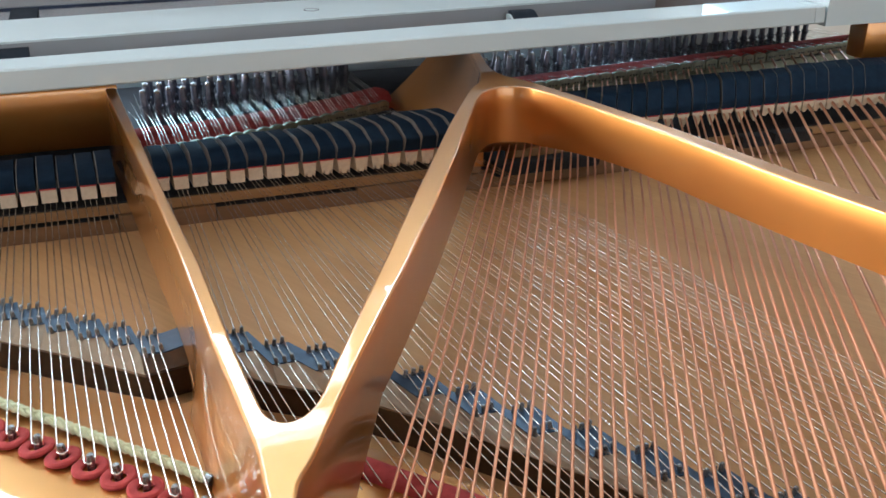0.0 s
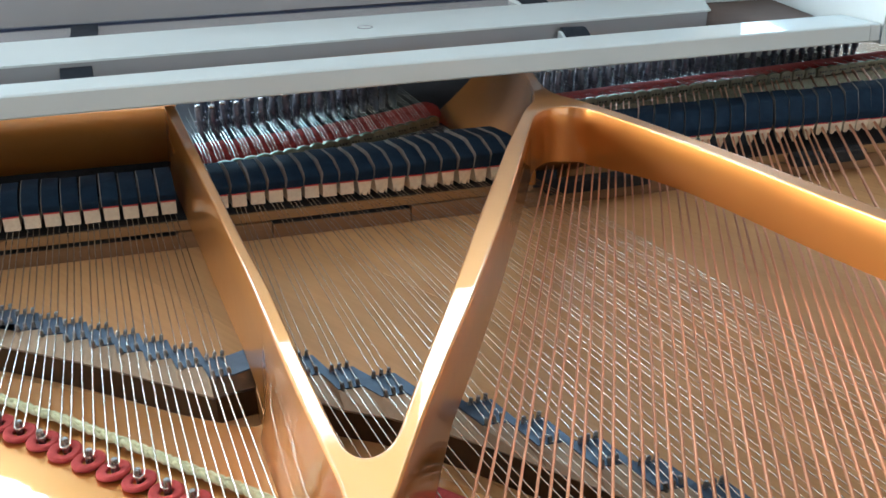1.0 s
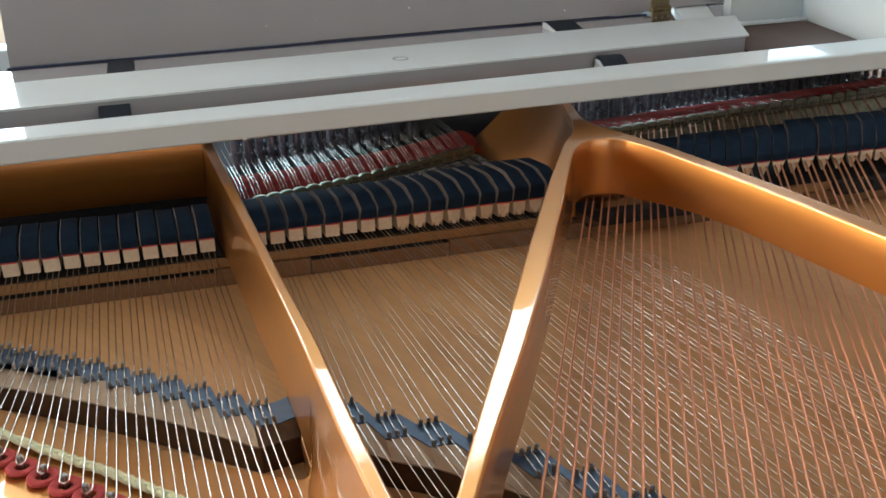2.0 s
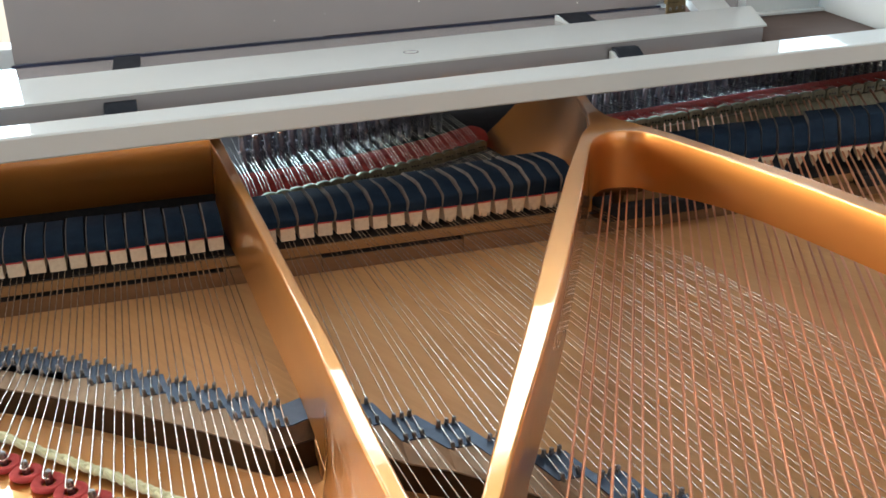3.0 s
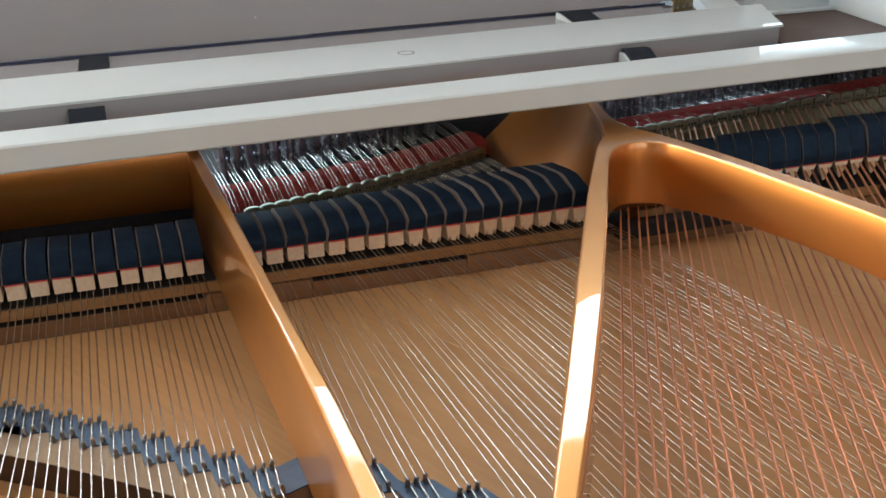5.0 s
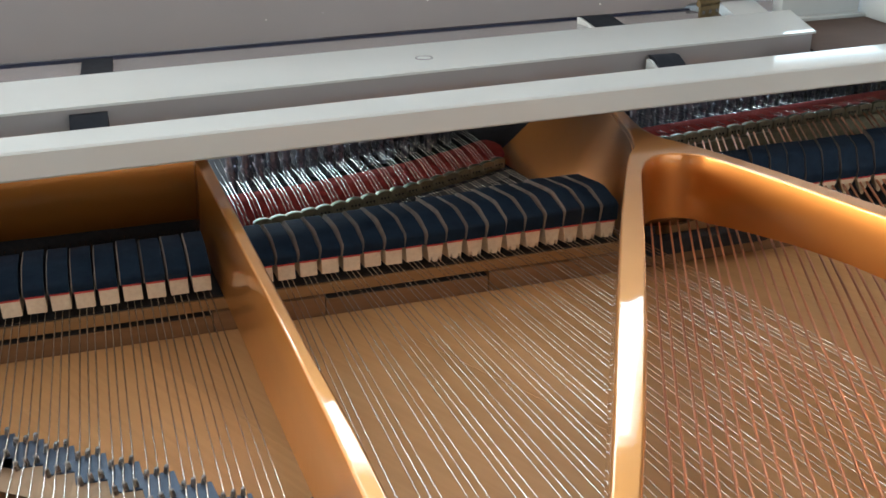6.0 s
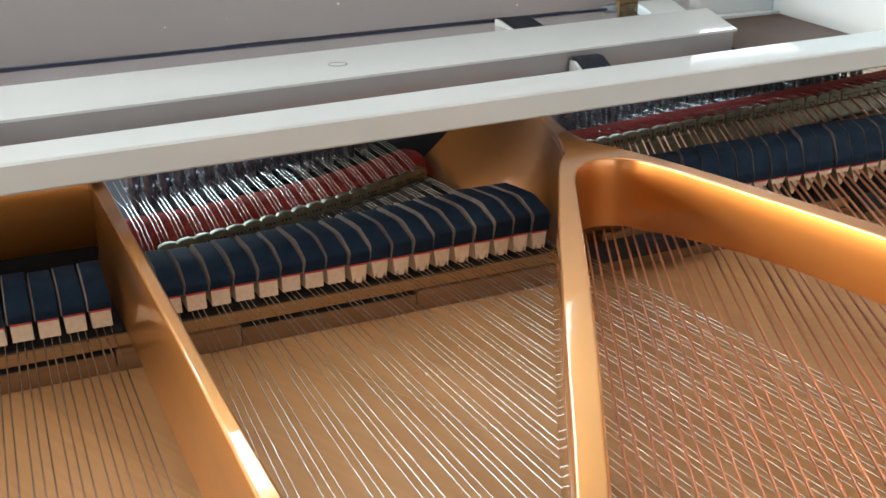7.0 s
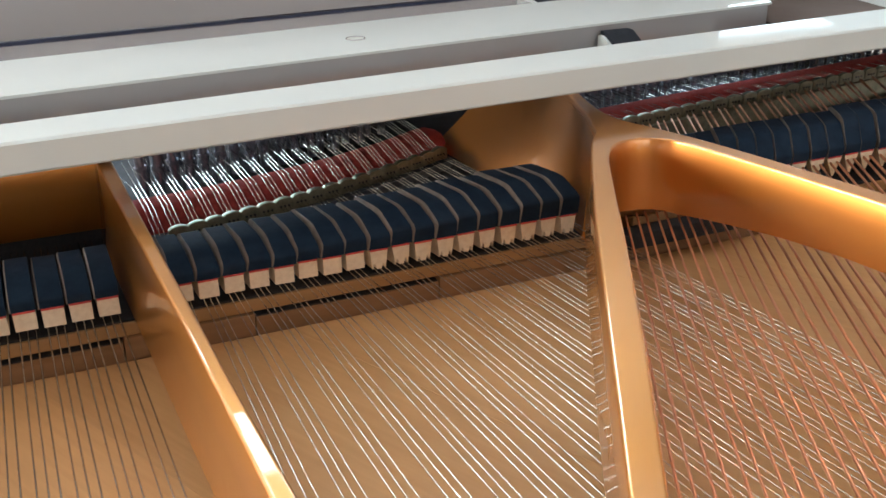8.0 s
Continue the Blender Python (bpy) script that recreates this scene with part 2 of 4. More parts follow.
def slab(bm, outline, z0, z1, bevel=0.0):
    """A flat plate with the given outline."""
    f = bm.faces.new([bm.verts.new((x, y, z0)) for x, y in outline])
    r = bmesh.ops.extrude_face_region(bm, geom=[f])
    vs = [v for v in r["geom"] if isinstance(v, bmesh.types.BMVert)]
    bmesh.ops.translate(bm, vec=(0, 0, z1 - z0), verts=vs)
    if bevel:
        es = [e for e in bm.edges if all(abs(v.co.z - z1) < 1e-6 for v in e.verts) and len(e.link_faces) == 2]
        bmesh.ops.bevel(bm, geom=es, offset=bevel, segments=2, affect="EDGES", profile=0.5)


# ---- heights ----
Z_STR, Z_PLATE, Z_TOP, Z_BOARD = 0.951, 0.9455, 1.004, 0.925

# ---- room ----
def room():
    bm = bmesh.new()
    box(bm, WALL_X0 - 0.2, WALL_X1 + 0.2, BACK_Y - 0.2, WALL_Y + 0.2, -0.1, 0)
    tagged(link("floor", bm, PARQUET, smooth=0), "brown oak board floor of the room", "floor", kind="structure")
    bm = bmesh.new()
    hx0, hx1, hy0, hy1 = -0.31, 0.71, 2.20, 2.57
    box(bm, WALL_X0 - 0.2, hx0, BACK_Y - 0.2, WALL_Y + 0.2, CEIL, CEIL + 0.1)
    box(bm, hx1, WALL_X1 + 0.2, BACK_Y - 0.2, WALL_Y + 0.2, CEIL, CEIL + 0.1)
    box(bm, hx0, hx1, BACK_Y - 0.2, hy0, CEIL, CEIL + 0.1)
    box(bm, hx0, hx1, hy1, WALL_Y + 0.2, CEIL, CEIL + 0.1)
    tagged(link("ceiling", bm, CEILING_PAINT, smooth=0), "white painted room ceiling with a roof window opening", "ceiling", kind="structure")
    bm = bmesh.new()
    box(bm, WALL_X0 - 0.2, WALL_X0, BACK_Y - 0.2, 0.5, 0, CEIL)
    box(bm, WALL_X0 - 0.2, WALL_X0, 2.5, WALL_Y + 0.2, 0, CEIL)
    box(bm, WALL_X0 - 0.2, WALL_X0, 0.5, 2.5, 0, 1.08)
    box(bm, WALL_X0 - 0.2, WALL_X0, 0.5, 2.5, 1.92, CEIL)
    tagged(link("wall_west", bm, PLASTER, smooth=0), "off-white plastered room wall with an opening for an added light", "wall", kind="structure")
    bm = bmesh.new()
    box(bm, WALL_X1, WALL_X1 + 0.2, BACK_Y - 0.2, -2.0, 0, CEIL)
    box(bm, WALL_X1, WALL_X1 + 0.2, -0.2, WALL_Y + 0.2, 0, CEIL)
    box(bm, WALL_X1, WALL_X1 + 0.2, -2.0, -0.2, 0, 0.9)
    box(bm, WALL_X1, WALL_X1 + 0.2, -2.0, -0.2, 2.4, CEIL)
    tagged(link("wall_east", bm, WARM_WALL, smooth=0), "warm brown painted room wall with an opening for an added light", "wall", kind="structure")

    def pierced(name, y0, y1, holes, mat, label):
        bm = bmesh.new()
        xs = sorted({WALL_X0, WALL_X1, *(v for h in holes for v in h[:2])})
        zs = sorted({0, CEIL, *(v for h in holes for v in h[2:])})
        for a, b in zip(xs, xs[1:]):
            for c, d in zip(zs, zs[1:]):
                if not any(h[0] <= a and b <= h[1] and h[2] <= c and d <= h[3] for h in holes):
                    box(bm, a, b, y0, y1, c, d)
        tagged(link(name, bm, mat, smooth=0), label, "wall", kind="structure")

    def frame_of(name, x0, x1, z0, z1, y, bars):
        w = thing(name, "unseen white painted window frame with daylight behind", "window", at=(0, 0, 0))
        tagged(w, kind="structure")
        t = 0.05
        for nm, q in (("frame_bottom", (x0, x1, z0, z0 + t)), ("frame_top", (x0, x1, z1 - t, z1)), ("frame_side", (x0, x0 + t, z0 + t, z1 - t)), ("frame_side", (x1 - t, x1, z0 + t, z1 - t))):
            bm = bmesh.new()
            box(bm, q[0], q[1], y - 0.03, y + 0.03, q[2], q[3], 0.004)
            part(nm, bm, FRAME_PAINT, w)
        for k in range(bars):
            x = x0 + (x1 - x0) * (k + 1) / (bars + 1)
            bm = bmesh.new()
            box(bm, x - 0.02, x + 0.02, y - 0.025, y + 0.025, z0 + t, z1 - t, 0.004)
            part("mullion", bm, FRAME_PAINT, w)

    pierced("wall_north", WALL_Y, WALL_Y + 0.2, [(0.10, 0.69, 0.95, 2.80), (0.73, 1.62, 0.95, 3.13), (1.84, 2.74, 0.95, 1.61), (-0.61, 0.05, 0.95, 2.41), (-0.25, 0.09, 2.58, 3.14)], PLASTER, "off-white plastered room wall with five window openings")
    frame_of("window_1", 0.10, 0.69, 0.95, 2.80, WALL_Y + 0.02, 0)
    frame_of("window_5", 0.73, 1.62, 0.95, 3.13, WALL_Y + 0.02, 0)
    frame_of("window_4", 1.84, 2.74, 0.95, 1.61, WALL_Y + 0.02, 0)
    # unseen frame around the added small north light
    frame_of("added_window_3", -0.61, 0.05, 0.95, 2.41, WALL_Y + 0.02, 0)
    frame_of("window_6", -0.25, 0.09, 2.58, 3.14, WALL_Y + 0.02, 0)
    pierced("wall_south", BACK_Y - 0.2, BACK_Y, [(-0.8, 2.9, 0.85, 2.45)], WARM_WALL, "warm brown painted room wall with an opening for an added light")
    # unseen frame around the added south fill
    frame_of("added_window_2", -0.8, 2.9, 0.85, 2.45, BACK_Y - 0.02, 2)


room()

# ---- piano case ----
def piano_case():
    case = thing("grand_piano_case", "white lacquered grand piano case standing on three legs", "piano")
    inner = spline([(0.80, 0.60), (0.80, -0.10), (0.74, -0.48), (0.52, -0.66), (0.28, -0.58), (0.08, -0.25), (-0.14, 0.06), (-0.36, 0.26), (-0.50, 0.50), (-0.53, 0.75)], 8)
    bm = bmesh.new()
    ring = []
    for i, p in enumerate(inner):
        d = (inner[min(i + 1, len(inner) - 1)] - inner[max(i - 1, 0)]).normalized()
        o = Vector((-d.y, d.x)) * -0.07
        ring.append([bm.verts.new((p.x + a * o.x, p.y + a * o.y, z)) for a, z in ((0, 0.72), (1, 0.72), (1, 1.0), (0, 1.0))])
    for a, b in zip(ring, ring[1:]):
        for k in range(4):
            bm.faces.new((a[k], a[(k + 1) % 4], b[(k + 1) % 4], b[k]))
    bm.faces.new(ring[0][::-1])
    bm.faces.new(ring[-1])
    part("rim", bm, WHITE, case)
    bm = bmesh.new()
    slab(bm, [(p.x, p.y) for p in inner] + [(-0.53, 1.3), (0.80, 1.3)], 0.70, 0.72)
    part("bottom_board", bm, DARK_WOOD, case, smooth=0)
    for x, y in ((0.72, 1.05), (-0.45, 1.05), (0.42, -0.45)):
        bm = bmesh.new()
        lathe(bm, [(0.03, 0.0), (0.035, 0.08), (0.045, 0.10), (0.06, 0.62), (0.075, 0.70)], 16, (x, y, 0))
        part("leg", bm, WHITE, case)
    # cheek block at the bass end, its inner side splayed
    bm = bmesh.new()
    slab(bm, [(0.6015, 0.683), (0.6045, 0.72), (0.645, 0.912), (0.70, 1.25), (0.88, 1.25), (0.88, 0.683)], 1.0245, 1.085, 0.003)
    part("cheek_block", bm, WHITE, case)
    bm = bmesh.new()
    box(bm, -0.62, -0.46, 0.645, 1.25, 0.72, 1.046, 0.003)
    part("cheek_block", bm, WHITE, case)
    # board under the music desk
    bm = bmesh.new()
    slab(bm, [(0.470, 0.7315), (0.6043, 0.7360), (0.6445, 0.912), (0.65, 1.035), (0.545, 1.035), (0.513, 0.874)], 1.018, 1.030)
    part("shelf_board", bm, BROWN_BOARD, case, "dark brown shelf beside the music desk")
    # unseen fallboard, its height set to shut out light behind the desk
    bm = bmesh.new()
    box(bm, -0.46, 0.86, 1.04, 1.08, 0.72, 1.032, 0.003)
    part("fallboard", bm, WHITE, case)
    bm = bmesh.new()
    slab(bm, [(0.542, 0.898), (0.641, 0.903), (0.643, 0.916), (0.542, 0.911)], 1.0305, 1.0335, 0.001)
    part("shelf_batten", bm, WHITE, case)
    bm = bmesh.new()
    slab(bm, [(0.548, 0.9115), (0.643, 0.9165), (0.643, 0.931), (0.548, 0.926)], 1.0305, 1.075, 0.001)
    part("closing_board", bm, WHITE, case)
    return case


piano_case()

# ---- soundboard and belly rail ----
def soundboard():
    """Spruce planks glued edge to edge, their grain running askew under the strings."""
    board = thing("soundboard", "tan varnished spruce soundboard of glued planks below the strings", "soundboard")
    edge = [(0.78, 0.636), (0.78, -0.10), (0.72, -0.46), (0.52, -0.63), (0.28, -0.55), (0.09, -0.23), (-0.12, 0.07), (-0.34, 0.28), (-0.48, 0.50), (-0.50, 0.636)]
    across = Vector((math.cos(radians(28)), math.sin(radians(28)), 0))
    rng = random.Random(21)
    u = -0.40
    while u < 1.05:
        w = rng.uniform(0.085, 0.125)
        bm = bmesh.new()
        slab(bm, edge, 0.913, Z_BOARD)
        for at, way in ((u + 0.00012, 1), (u + w - 0.00012, -1)):
            r = bmesh.ops.bisect_plane(bm, geom=bm.verts[:] + bm.edges[:] + bm.faces[:], plane_co=across * at, plane_no=across * -way, clear_outer=True)
            cut = [e for e in r["geom_cut"] if isinstance(e, bmesh.types.BMEdge)]
            if cut:
                bmesh.ops.edgeloop_fill(bm, edges=cut)
        u += w
        if len(bm.faces) < 5:
            bm.free()
            continue
        part("plank", bm, SPRUCE, board, smooth=0)


soundboard()


def belly_rail():
    rail = thing("belly_rail", "light brown wooden rail with a dark slot under the dampers", "rail")
    for x0, x1 in ((-0.48, 0.245), (0.35, 0.78)):
        bm = bmesh.new()
        box(bm, x0, x1, 0.640, 0.70, 0.9374, 0.9446, 0.0007)
        part("upper_strip", bm, MAPLE, rail)
        # black sheet painted in for the shade under the dampers
        bm = bmesh.new()
        box(bm, x0, x1, 0.6412, 0.7015, 0.9447, 0.9462, 0.0004)
        part("shade_cover", bm, BLACK_FELT_AND_SHADE, rail, "black sheet for the deep shade on the upper strip")
    for x0, x1, top in ((-0.48, -0.031, 0.9343), (-0.031, 0.0367, 0.9365), (0.0367, 0.143, 0.9343), (0.143, 0.78, 0.9366)):
        bm = bmesh.new()
        box(bm, x0 + 0.0003, x1 - 0.0003, 0.6387, 0.70, 0.880, top, 0.0005)
        part("lower_strip", bm, RAIL_BROWN, rail)
    # slot back and floor plates are blackened to imitate the slot's shade
    bm = bmesh.new()
    box(bm, -0.48, 0.78, 0.648, 0.70, 0.932, 0.939)
    part("slot_back", bm, PIN_BED, rail, smooth=0)
    for x0, x1 in ((-0.478, -0.0315), (0.0372, 0.1425)):
        bm = bmesh.new()
        box(bm, x0, x1, 0.6402, 0.6478, 0.9342, 0.9348)
        part("slot_shade_plate", bm, BLACK_FELT_AND_SHADE, rail, "black plate for the shade inside the slot", smooth=0)
    bm = bmesh.new()
    box(bm, 0.252, 0.345, 0.626, 0.640, 0.936, 0.9475, 0.003)
    part("felt_pad", bm, BLACK_FELT_AND_SHADE, rail, "black felt pad")
    bm = bmesh.new()
    box(bm, 0.274, 0.325, 0.641, 0.66, 0.936, 0.9525, 0.001)
    part("rail_block", bm, MAPLE, rail)
    for x, w in ((0.483, 0.029), (0.516, 0.041)):
        bm = bmesh.new()
        box(bm, x, x + w, 0.626, 0.639, 0.936, 0.947, 0.002)
        part("felt_pad", bm, BLACK_FELT_AND_SHADE, rail, "black felt pad")
    return rail


belly_rail()

# ---- cast iron plate ----
def strut_frame(parent):
    """The branching ribs: left rib, V rib, bass rib and the web behind the apex, each place with its underside, flare and top."""
    seg = []

    def add(pts, under, flare, top=Z_TOP):
        for p in pts:
            seg.append((p, under(p) if callable(under) else under, flare(p) if callable(flare) else flare, top(p) if callable(top) else top))

    high = Z_TOP + 0.0085

    def rise(p):
        # the V rib climbs from the tail of the plate to the apex
        if p[0] < 0.02:
            return Z_TOP
        return Z_TOP + 0.0085 * max(0.0, min(1.0, (p[1] - 0.255) / 0.325))

    low = lambda p: 0.951 if p[1] > 0.40 else (Z_PLATE - 0.004 if p[1] < 0.375 else 0.951 - (0.40 - p[1]) / 0.025 * 0.0095)
    left = [(-0.0283, 0.735), (-0.0226, 0.66), (-0.0165, 0.58), (-0.0110, 0.508), (-0.0065, 0.435), (-0.0043, 0.396), (-0.0034, 0.375), (-0.0025, 0.355), (-0.0007, 0.314), (0.0030, 0.258), (0.0040, 0.238), (0.0029, 0.214), (0.0012, 0.17), (-0.004, 0.05)]
    add(left, low, lambda p: 0.0035 if p[1] > 0.45 else (0.0018 if p[1] > 0.37 else 0.009))
    ramp_v = lambda p: Z_PLATE - 0.004 if p[1] < 0.25 else min(0.970, Z_PLATE - 0.004 + (p[1] - 0.25) / 0.05 * 0.0245)
    add([(0.0075, 0.05), (0.0095, 0.17), (0.0115, 0.2113), (0.0220, 0.2315), (0.0395, 0.264), (0.0648, 0.308), (0.0930, 0.3555), (0.1300, 0.421), (0.1695, 0.494), (0.2095, 0.570)], ramp_v, 0.001, rise)
    add([(0.2222, 0.5925), (0.2325, 0.6055), (0.2430, 0.6125), (0.2555, 0.6125), (0.2665, 0.606), (0.2730, 0.594)], 0.9705, 0.001, high)
    slope = lambda p: 0.9715 + 0.0088 * max(0.0, min(1.0, (0.594 - p[1]) / 0.08))
    add([(0.2812, 0.5637), (0.2888, 0.5313), (0.2962, 0.4969), (0.3026, 0.4636), (0.3097, 0.4207), (0.3169, 0.3807), (0.3298, 0.3244), (0.3793, 0.1281)], slope, 0.001, high)
    add([(0.3925, 0.130), (0.3425, 0.3285), (0.3296, 0.3838), (0.3225, 0.4232), (0.3150, 0.4665), (0.3080, 0.500), (0.3002, 0.5345), (0.2918, 0.570), (0.2830, 0.602)], slope, 0.001, high)
    add([(0.2735, 0.630), (0.2665, 0.647), (0.2650, 0.666), (0.2690, 0.690), (0.2800, 0.735), (0.2920, 0.790), (0.3010, 0.850)], 0.955, 0.004, high)
    add([(0.2910, 0.850), (0.2840, 0.800), (0.2745, 0.750), (0.2660, 0.712), (0.2590, 0.688)], 0.955, 0.003, high)
    add([(0.2535, 0.669), (0.2470, 0.652), (0.2400, 0.636)], 0.955, 0.003, high)
    add([(0.2310, 0.6245), (0.2180, 0.6045), (0.1785, 0.536), (0.1275, 0.443), (0.0895, 0.372), (0.0630, 0.3235), (0.0412, 0.283)], lambda p: 0.968, 0.001, rise)
    add([(0.0310, 0.2635), (0.0255, 0.2560), (0.0200, 0.2520), (0.0150, 0.2520), (0.0112, 0.2570), (0.0095, 0.2680)], 0.955, 0.0015)
    add([(0.0075, 0.30), (0.0060, 0.33), (0.0035, 0.39), (-0.0020, 0.46), (-0.0065, 0.53), (-0.0145, 0.65), (-0.0195, 0.735)], 0.951, 0.002)
    pts = [Vector((p[0], p[1], u, f)) for p, u, f, h in seg]
    tops = [h for p, u, f, h in seg]
    # smooth the closed outline
    n, out, crest = len(pts), [], []
    for i in range(n):
        a, b, c, d = pts[i - 1], pts[i], pts[(i + 1) % n], pts[(i + 2) % n]
        for k in range(4):
            t = k / 4
            q = 0.5 * (2 * b + (c - a) * t + (2 * a - 5 * b + 4 * c - d) * t * t + (3 * b - a - 3 * c + d) * t ** 3)
            if (b - a).length < 0.2 and (c - b).length > 3.5 * min((b - a).length, (d - c).length) or (c - b).length > 0.06:
                q = b.lerp(c, t)
            q.z, q.w = b.z + (c.z - b.z) * t, b.w + (c.w - b.w) * t
            out.append(q)
            h = tops[i] + (tops[(i + 1) % n] - tops[i]) * t
            crest.append(h)
    n = len(out)
    normal = []
    for i in range(n):
        d = out[(i + 1) % n].xy - out[i - 1].xy
        d.normalize()
        normal.append(Vector((d.y, -d.x)))
    area = sum(out[i].x * out[(i + 1) % n].y - out[(i + 1) % n].x * out[i].y for i in range(n))
    sign = 1 if area > 0 else -1
    bm = bmesh.new()
    r = 0.0012
    rings = []
    for off, dz, frac in ((-1.3 * r, 0, None), (-r, 0, None), (-0.55 * r, -0.12 * r, None), (-0.2 * r, -0.42 * r, None), (0, -r, None), (0.18, 0, 0.4), (0.46, 0, 0.72), (0.76, 0, 0.9), (1, 0, 1.0)):
        ring = []
        for q, nv, zt in zip(out, normal, crest):
            o = off if frac is None else q.w * (frac if q.w > 0.012 else off)
            p = q.xy + nv * sign * o
            if p.y < 0.575:
                zt = max(rise(p), zt if p.x > 0.272 else Z_TOP)
            z = zt + dz if frac is None else zt - r + (q.z - zt + r) * frac
            ring.append(bm.verts.new((p.x, p.y, z)))
        rings.append(ring)
    for a, b in zip(rings, rings[1:]):
        for k in range(n):
            bm.faces.new((a[k], a[(k + 1) % n], b[(k + 1) % n], b[k]))
    for ring in (rings[0], rings[-1]):
        for tri in tessellate_polygon([[Vector((v.co.x, v.co.y, 0)) for v in ring]]):
            bm.faces.new([ring[k] for k in tri])
    return part("rib_frame", bm, GOLD, parent, smooth=50)


def web_flank(parent):
    """The sloping side of the web, from its crest down to the bed beside the last tenor strings."""
    crest = spline([(0.2395, 0.637), (0.2465, 0.652), (0.2530, 0.669), (0.2585, 0.688), (0.2655, 0.712), (0.2740, 0.750), (0.2835, 0.800), (0.2905, 0.850)], 6)
    foot = spline([(0.2365, 0.639), (0.2385, 0.656), (0.2395, 0.672), (0.2390, 0.690), (0.2370, 0.713), (0.2340, 0.750), (0.2300, 0.800), (0.2260, 0.850)], 6)
    bm = bmesh.new()
    rows = []
    for a, b in zip(crest, foot):
        row = [bm.verts.new((a.x + 0.006, a.y, 1.0085))]
        for k in range(9):
            t = k / 8
            w = t ** 1.25
            row.append(bm.verts.new((a.x + (b.x - a.x) * w, a.y + (b.y - a.y) * w, 1.0085 + (0.9435 - 1.0085) * t)))
        row.append(bm.verts.new((a.x + 0.006, a.y, 0.9435)))
        rows.append(row)
    m = len(rows[0])
    for a, b in zip(rows, rows[1:]):
        for k in range(m):
            bm.faces.new((a[k], a[(k + 1) % m], b[(k + 1) % m], b[k]))
    bm.faces.new(rows[0][::-1])
    bm.faces.new(rows[-1])
    return part("web_flank", bm, GOLD, parent, smooth=40)


HITCH = [(-0.0110 - 0.0103 * h, 0.2865 + 0.0107 * h) for h in range(20)]


def iron_plate():
    plate = thing("cast_iron_plate", "bronze-gold lacquered cast iron piano plate with branching ribs", "piano plate")
    strut_frame(plate)
    web_flank(plate)
    bm = bmesh.new()
    edge = spline([(-0.44, 0.66), (-0.30, 0.590), (-0.20, 0.5145), (-0.1285, 0.455), (-0.0922, 0.4265), (-0.0736, 0.4140), (-0.0416, 0.3880), (-0.020, 0.3725)], 4)
    out = [(p.x, p.y) for p in edge] + [(-0.0145, 0.3690), (-0.0105, 0.3680), (-0.0075, 0.3700), (-0.0062, 0.3745), (-0.0062, 0.385), (-0.0066, 0.40), (-0.0050, 0.408), (0.004, 0.40), (0.006, 0.20), (0.003, 0.0), (-0.03, -0.02), (-0.10, 0.05), (-0.33, 0.26), (-0.47, 0.48)]
    slab(bm, out, Z_PLATE - 0.014, Z_PLATE, 0.0015)
    part("hitch_plate", bm, GOLD, plate)
    bm = bmesh.new()
    out = [(0.056, 0.3085), (0.0595, 0.3072), (0.0784, 0.285), (0.0956, 0.2658), (0.13, 0.228), (0.20, 0.152), (0.30, 0.03), (0.38, -0.12), (0.50, -0.30), (0.30, -0.50), (0.10, -0.20), (0.004, 0.02), (0.0045, 0.215), (0.018, 0.235), (0.04, 0.272)]
    slab(bm, out, Z_PLATE - 0.014, Z_PLATE, 0.0015)
    part("tail_plate", bm, GOLD, plate)
    # bar over the treble strings behind the dampers
    bm = bmesh.new()
    prof = [(0.7490, 0.9555), (0.7463, 0.962), (0.7424, 0.975), (0.7365, 1.003), (0.7385, 1.007), (0.744, 1.008), (0.80, 1.008), (0.80, 0.9555)]
    a = [bm.verts.new((-0.46, y, z)) for y, z in prof]
    b = [bm.verts.new((-0.0195, y, z)) for y, z in prof]
    for k in range(len(prof)):
        bm.faces.new((a[k], a[(k + 1) % len(prof)], b[(k + 1) % len(prof)], b[k]))
    bm.faces.new(a[::-1])
    bm.faces.new(b)
    part("capo_bar", bm, GOLD, plate)
    # added block that stops light leaking under the capo bar
    bm = bmesh.new()
    box(bm, -0.46, -0.0195, 0.752, 0.80, 0.9405, 0.9553, 0.001)
    part("capo_light_stop", bm, BLACK_FELT_AND_SHADE, plate, "added black block stopping light under the capo bar")
    # black sheet imitating the dark shade behind the treble dampers
    bm = bmesh.new()
    slab(bm, [(-0.47, 0.7025), (-0.022, 0.7025), (-0.022, 0.7515), (-0.47, 0.7515)], 0.9406, 0.9425)
    part("shade_bed", bm, BLACK_FELT_AND_SHADE, plate, "black sheet for the shade behind the treble dampers", smooth=0)
    # the bed's treble end is added as a dark filler
    bm = bmesh.new()
    slab(bm, [(-0.47, 0.702), (0.80, 0.702), (0.80, 1.0), (-0.47, 1.0)], 0.90, 0.9405)
    part("pin_bed", bm, PIN_BED, plate, "black painted bed of the tuning pins", smooth=0)
    bm = bmesh.new()
    slab(bm, [(0.335, 0.7025), (0.80, 0.7025), (0.80, 0.83), (0.335, 0.76)], 0.9406, 0.9450)
    part("bass_web", bm, GOLD, plate, smooth=0)
    bm = bmesh.new()
    box(bm, 0.668, 0.80, 0.70, 0.725, 0.985, 1.0235, 0.004)
    part("bass_end_wall", bm, GOLD, plate)
    # hitch pins with red washers
    pin = bmesh.new()
    lathe(pin, [(0.0017, -0.002), (0.0017, 0.0066), (0.0014, 0.0076), (0.0006, 0.0080)], 12)
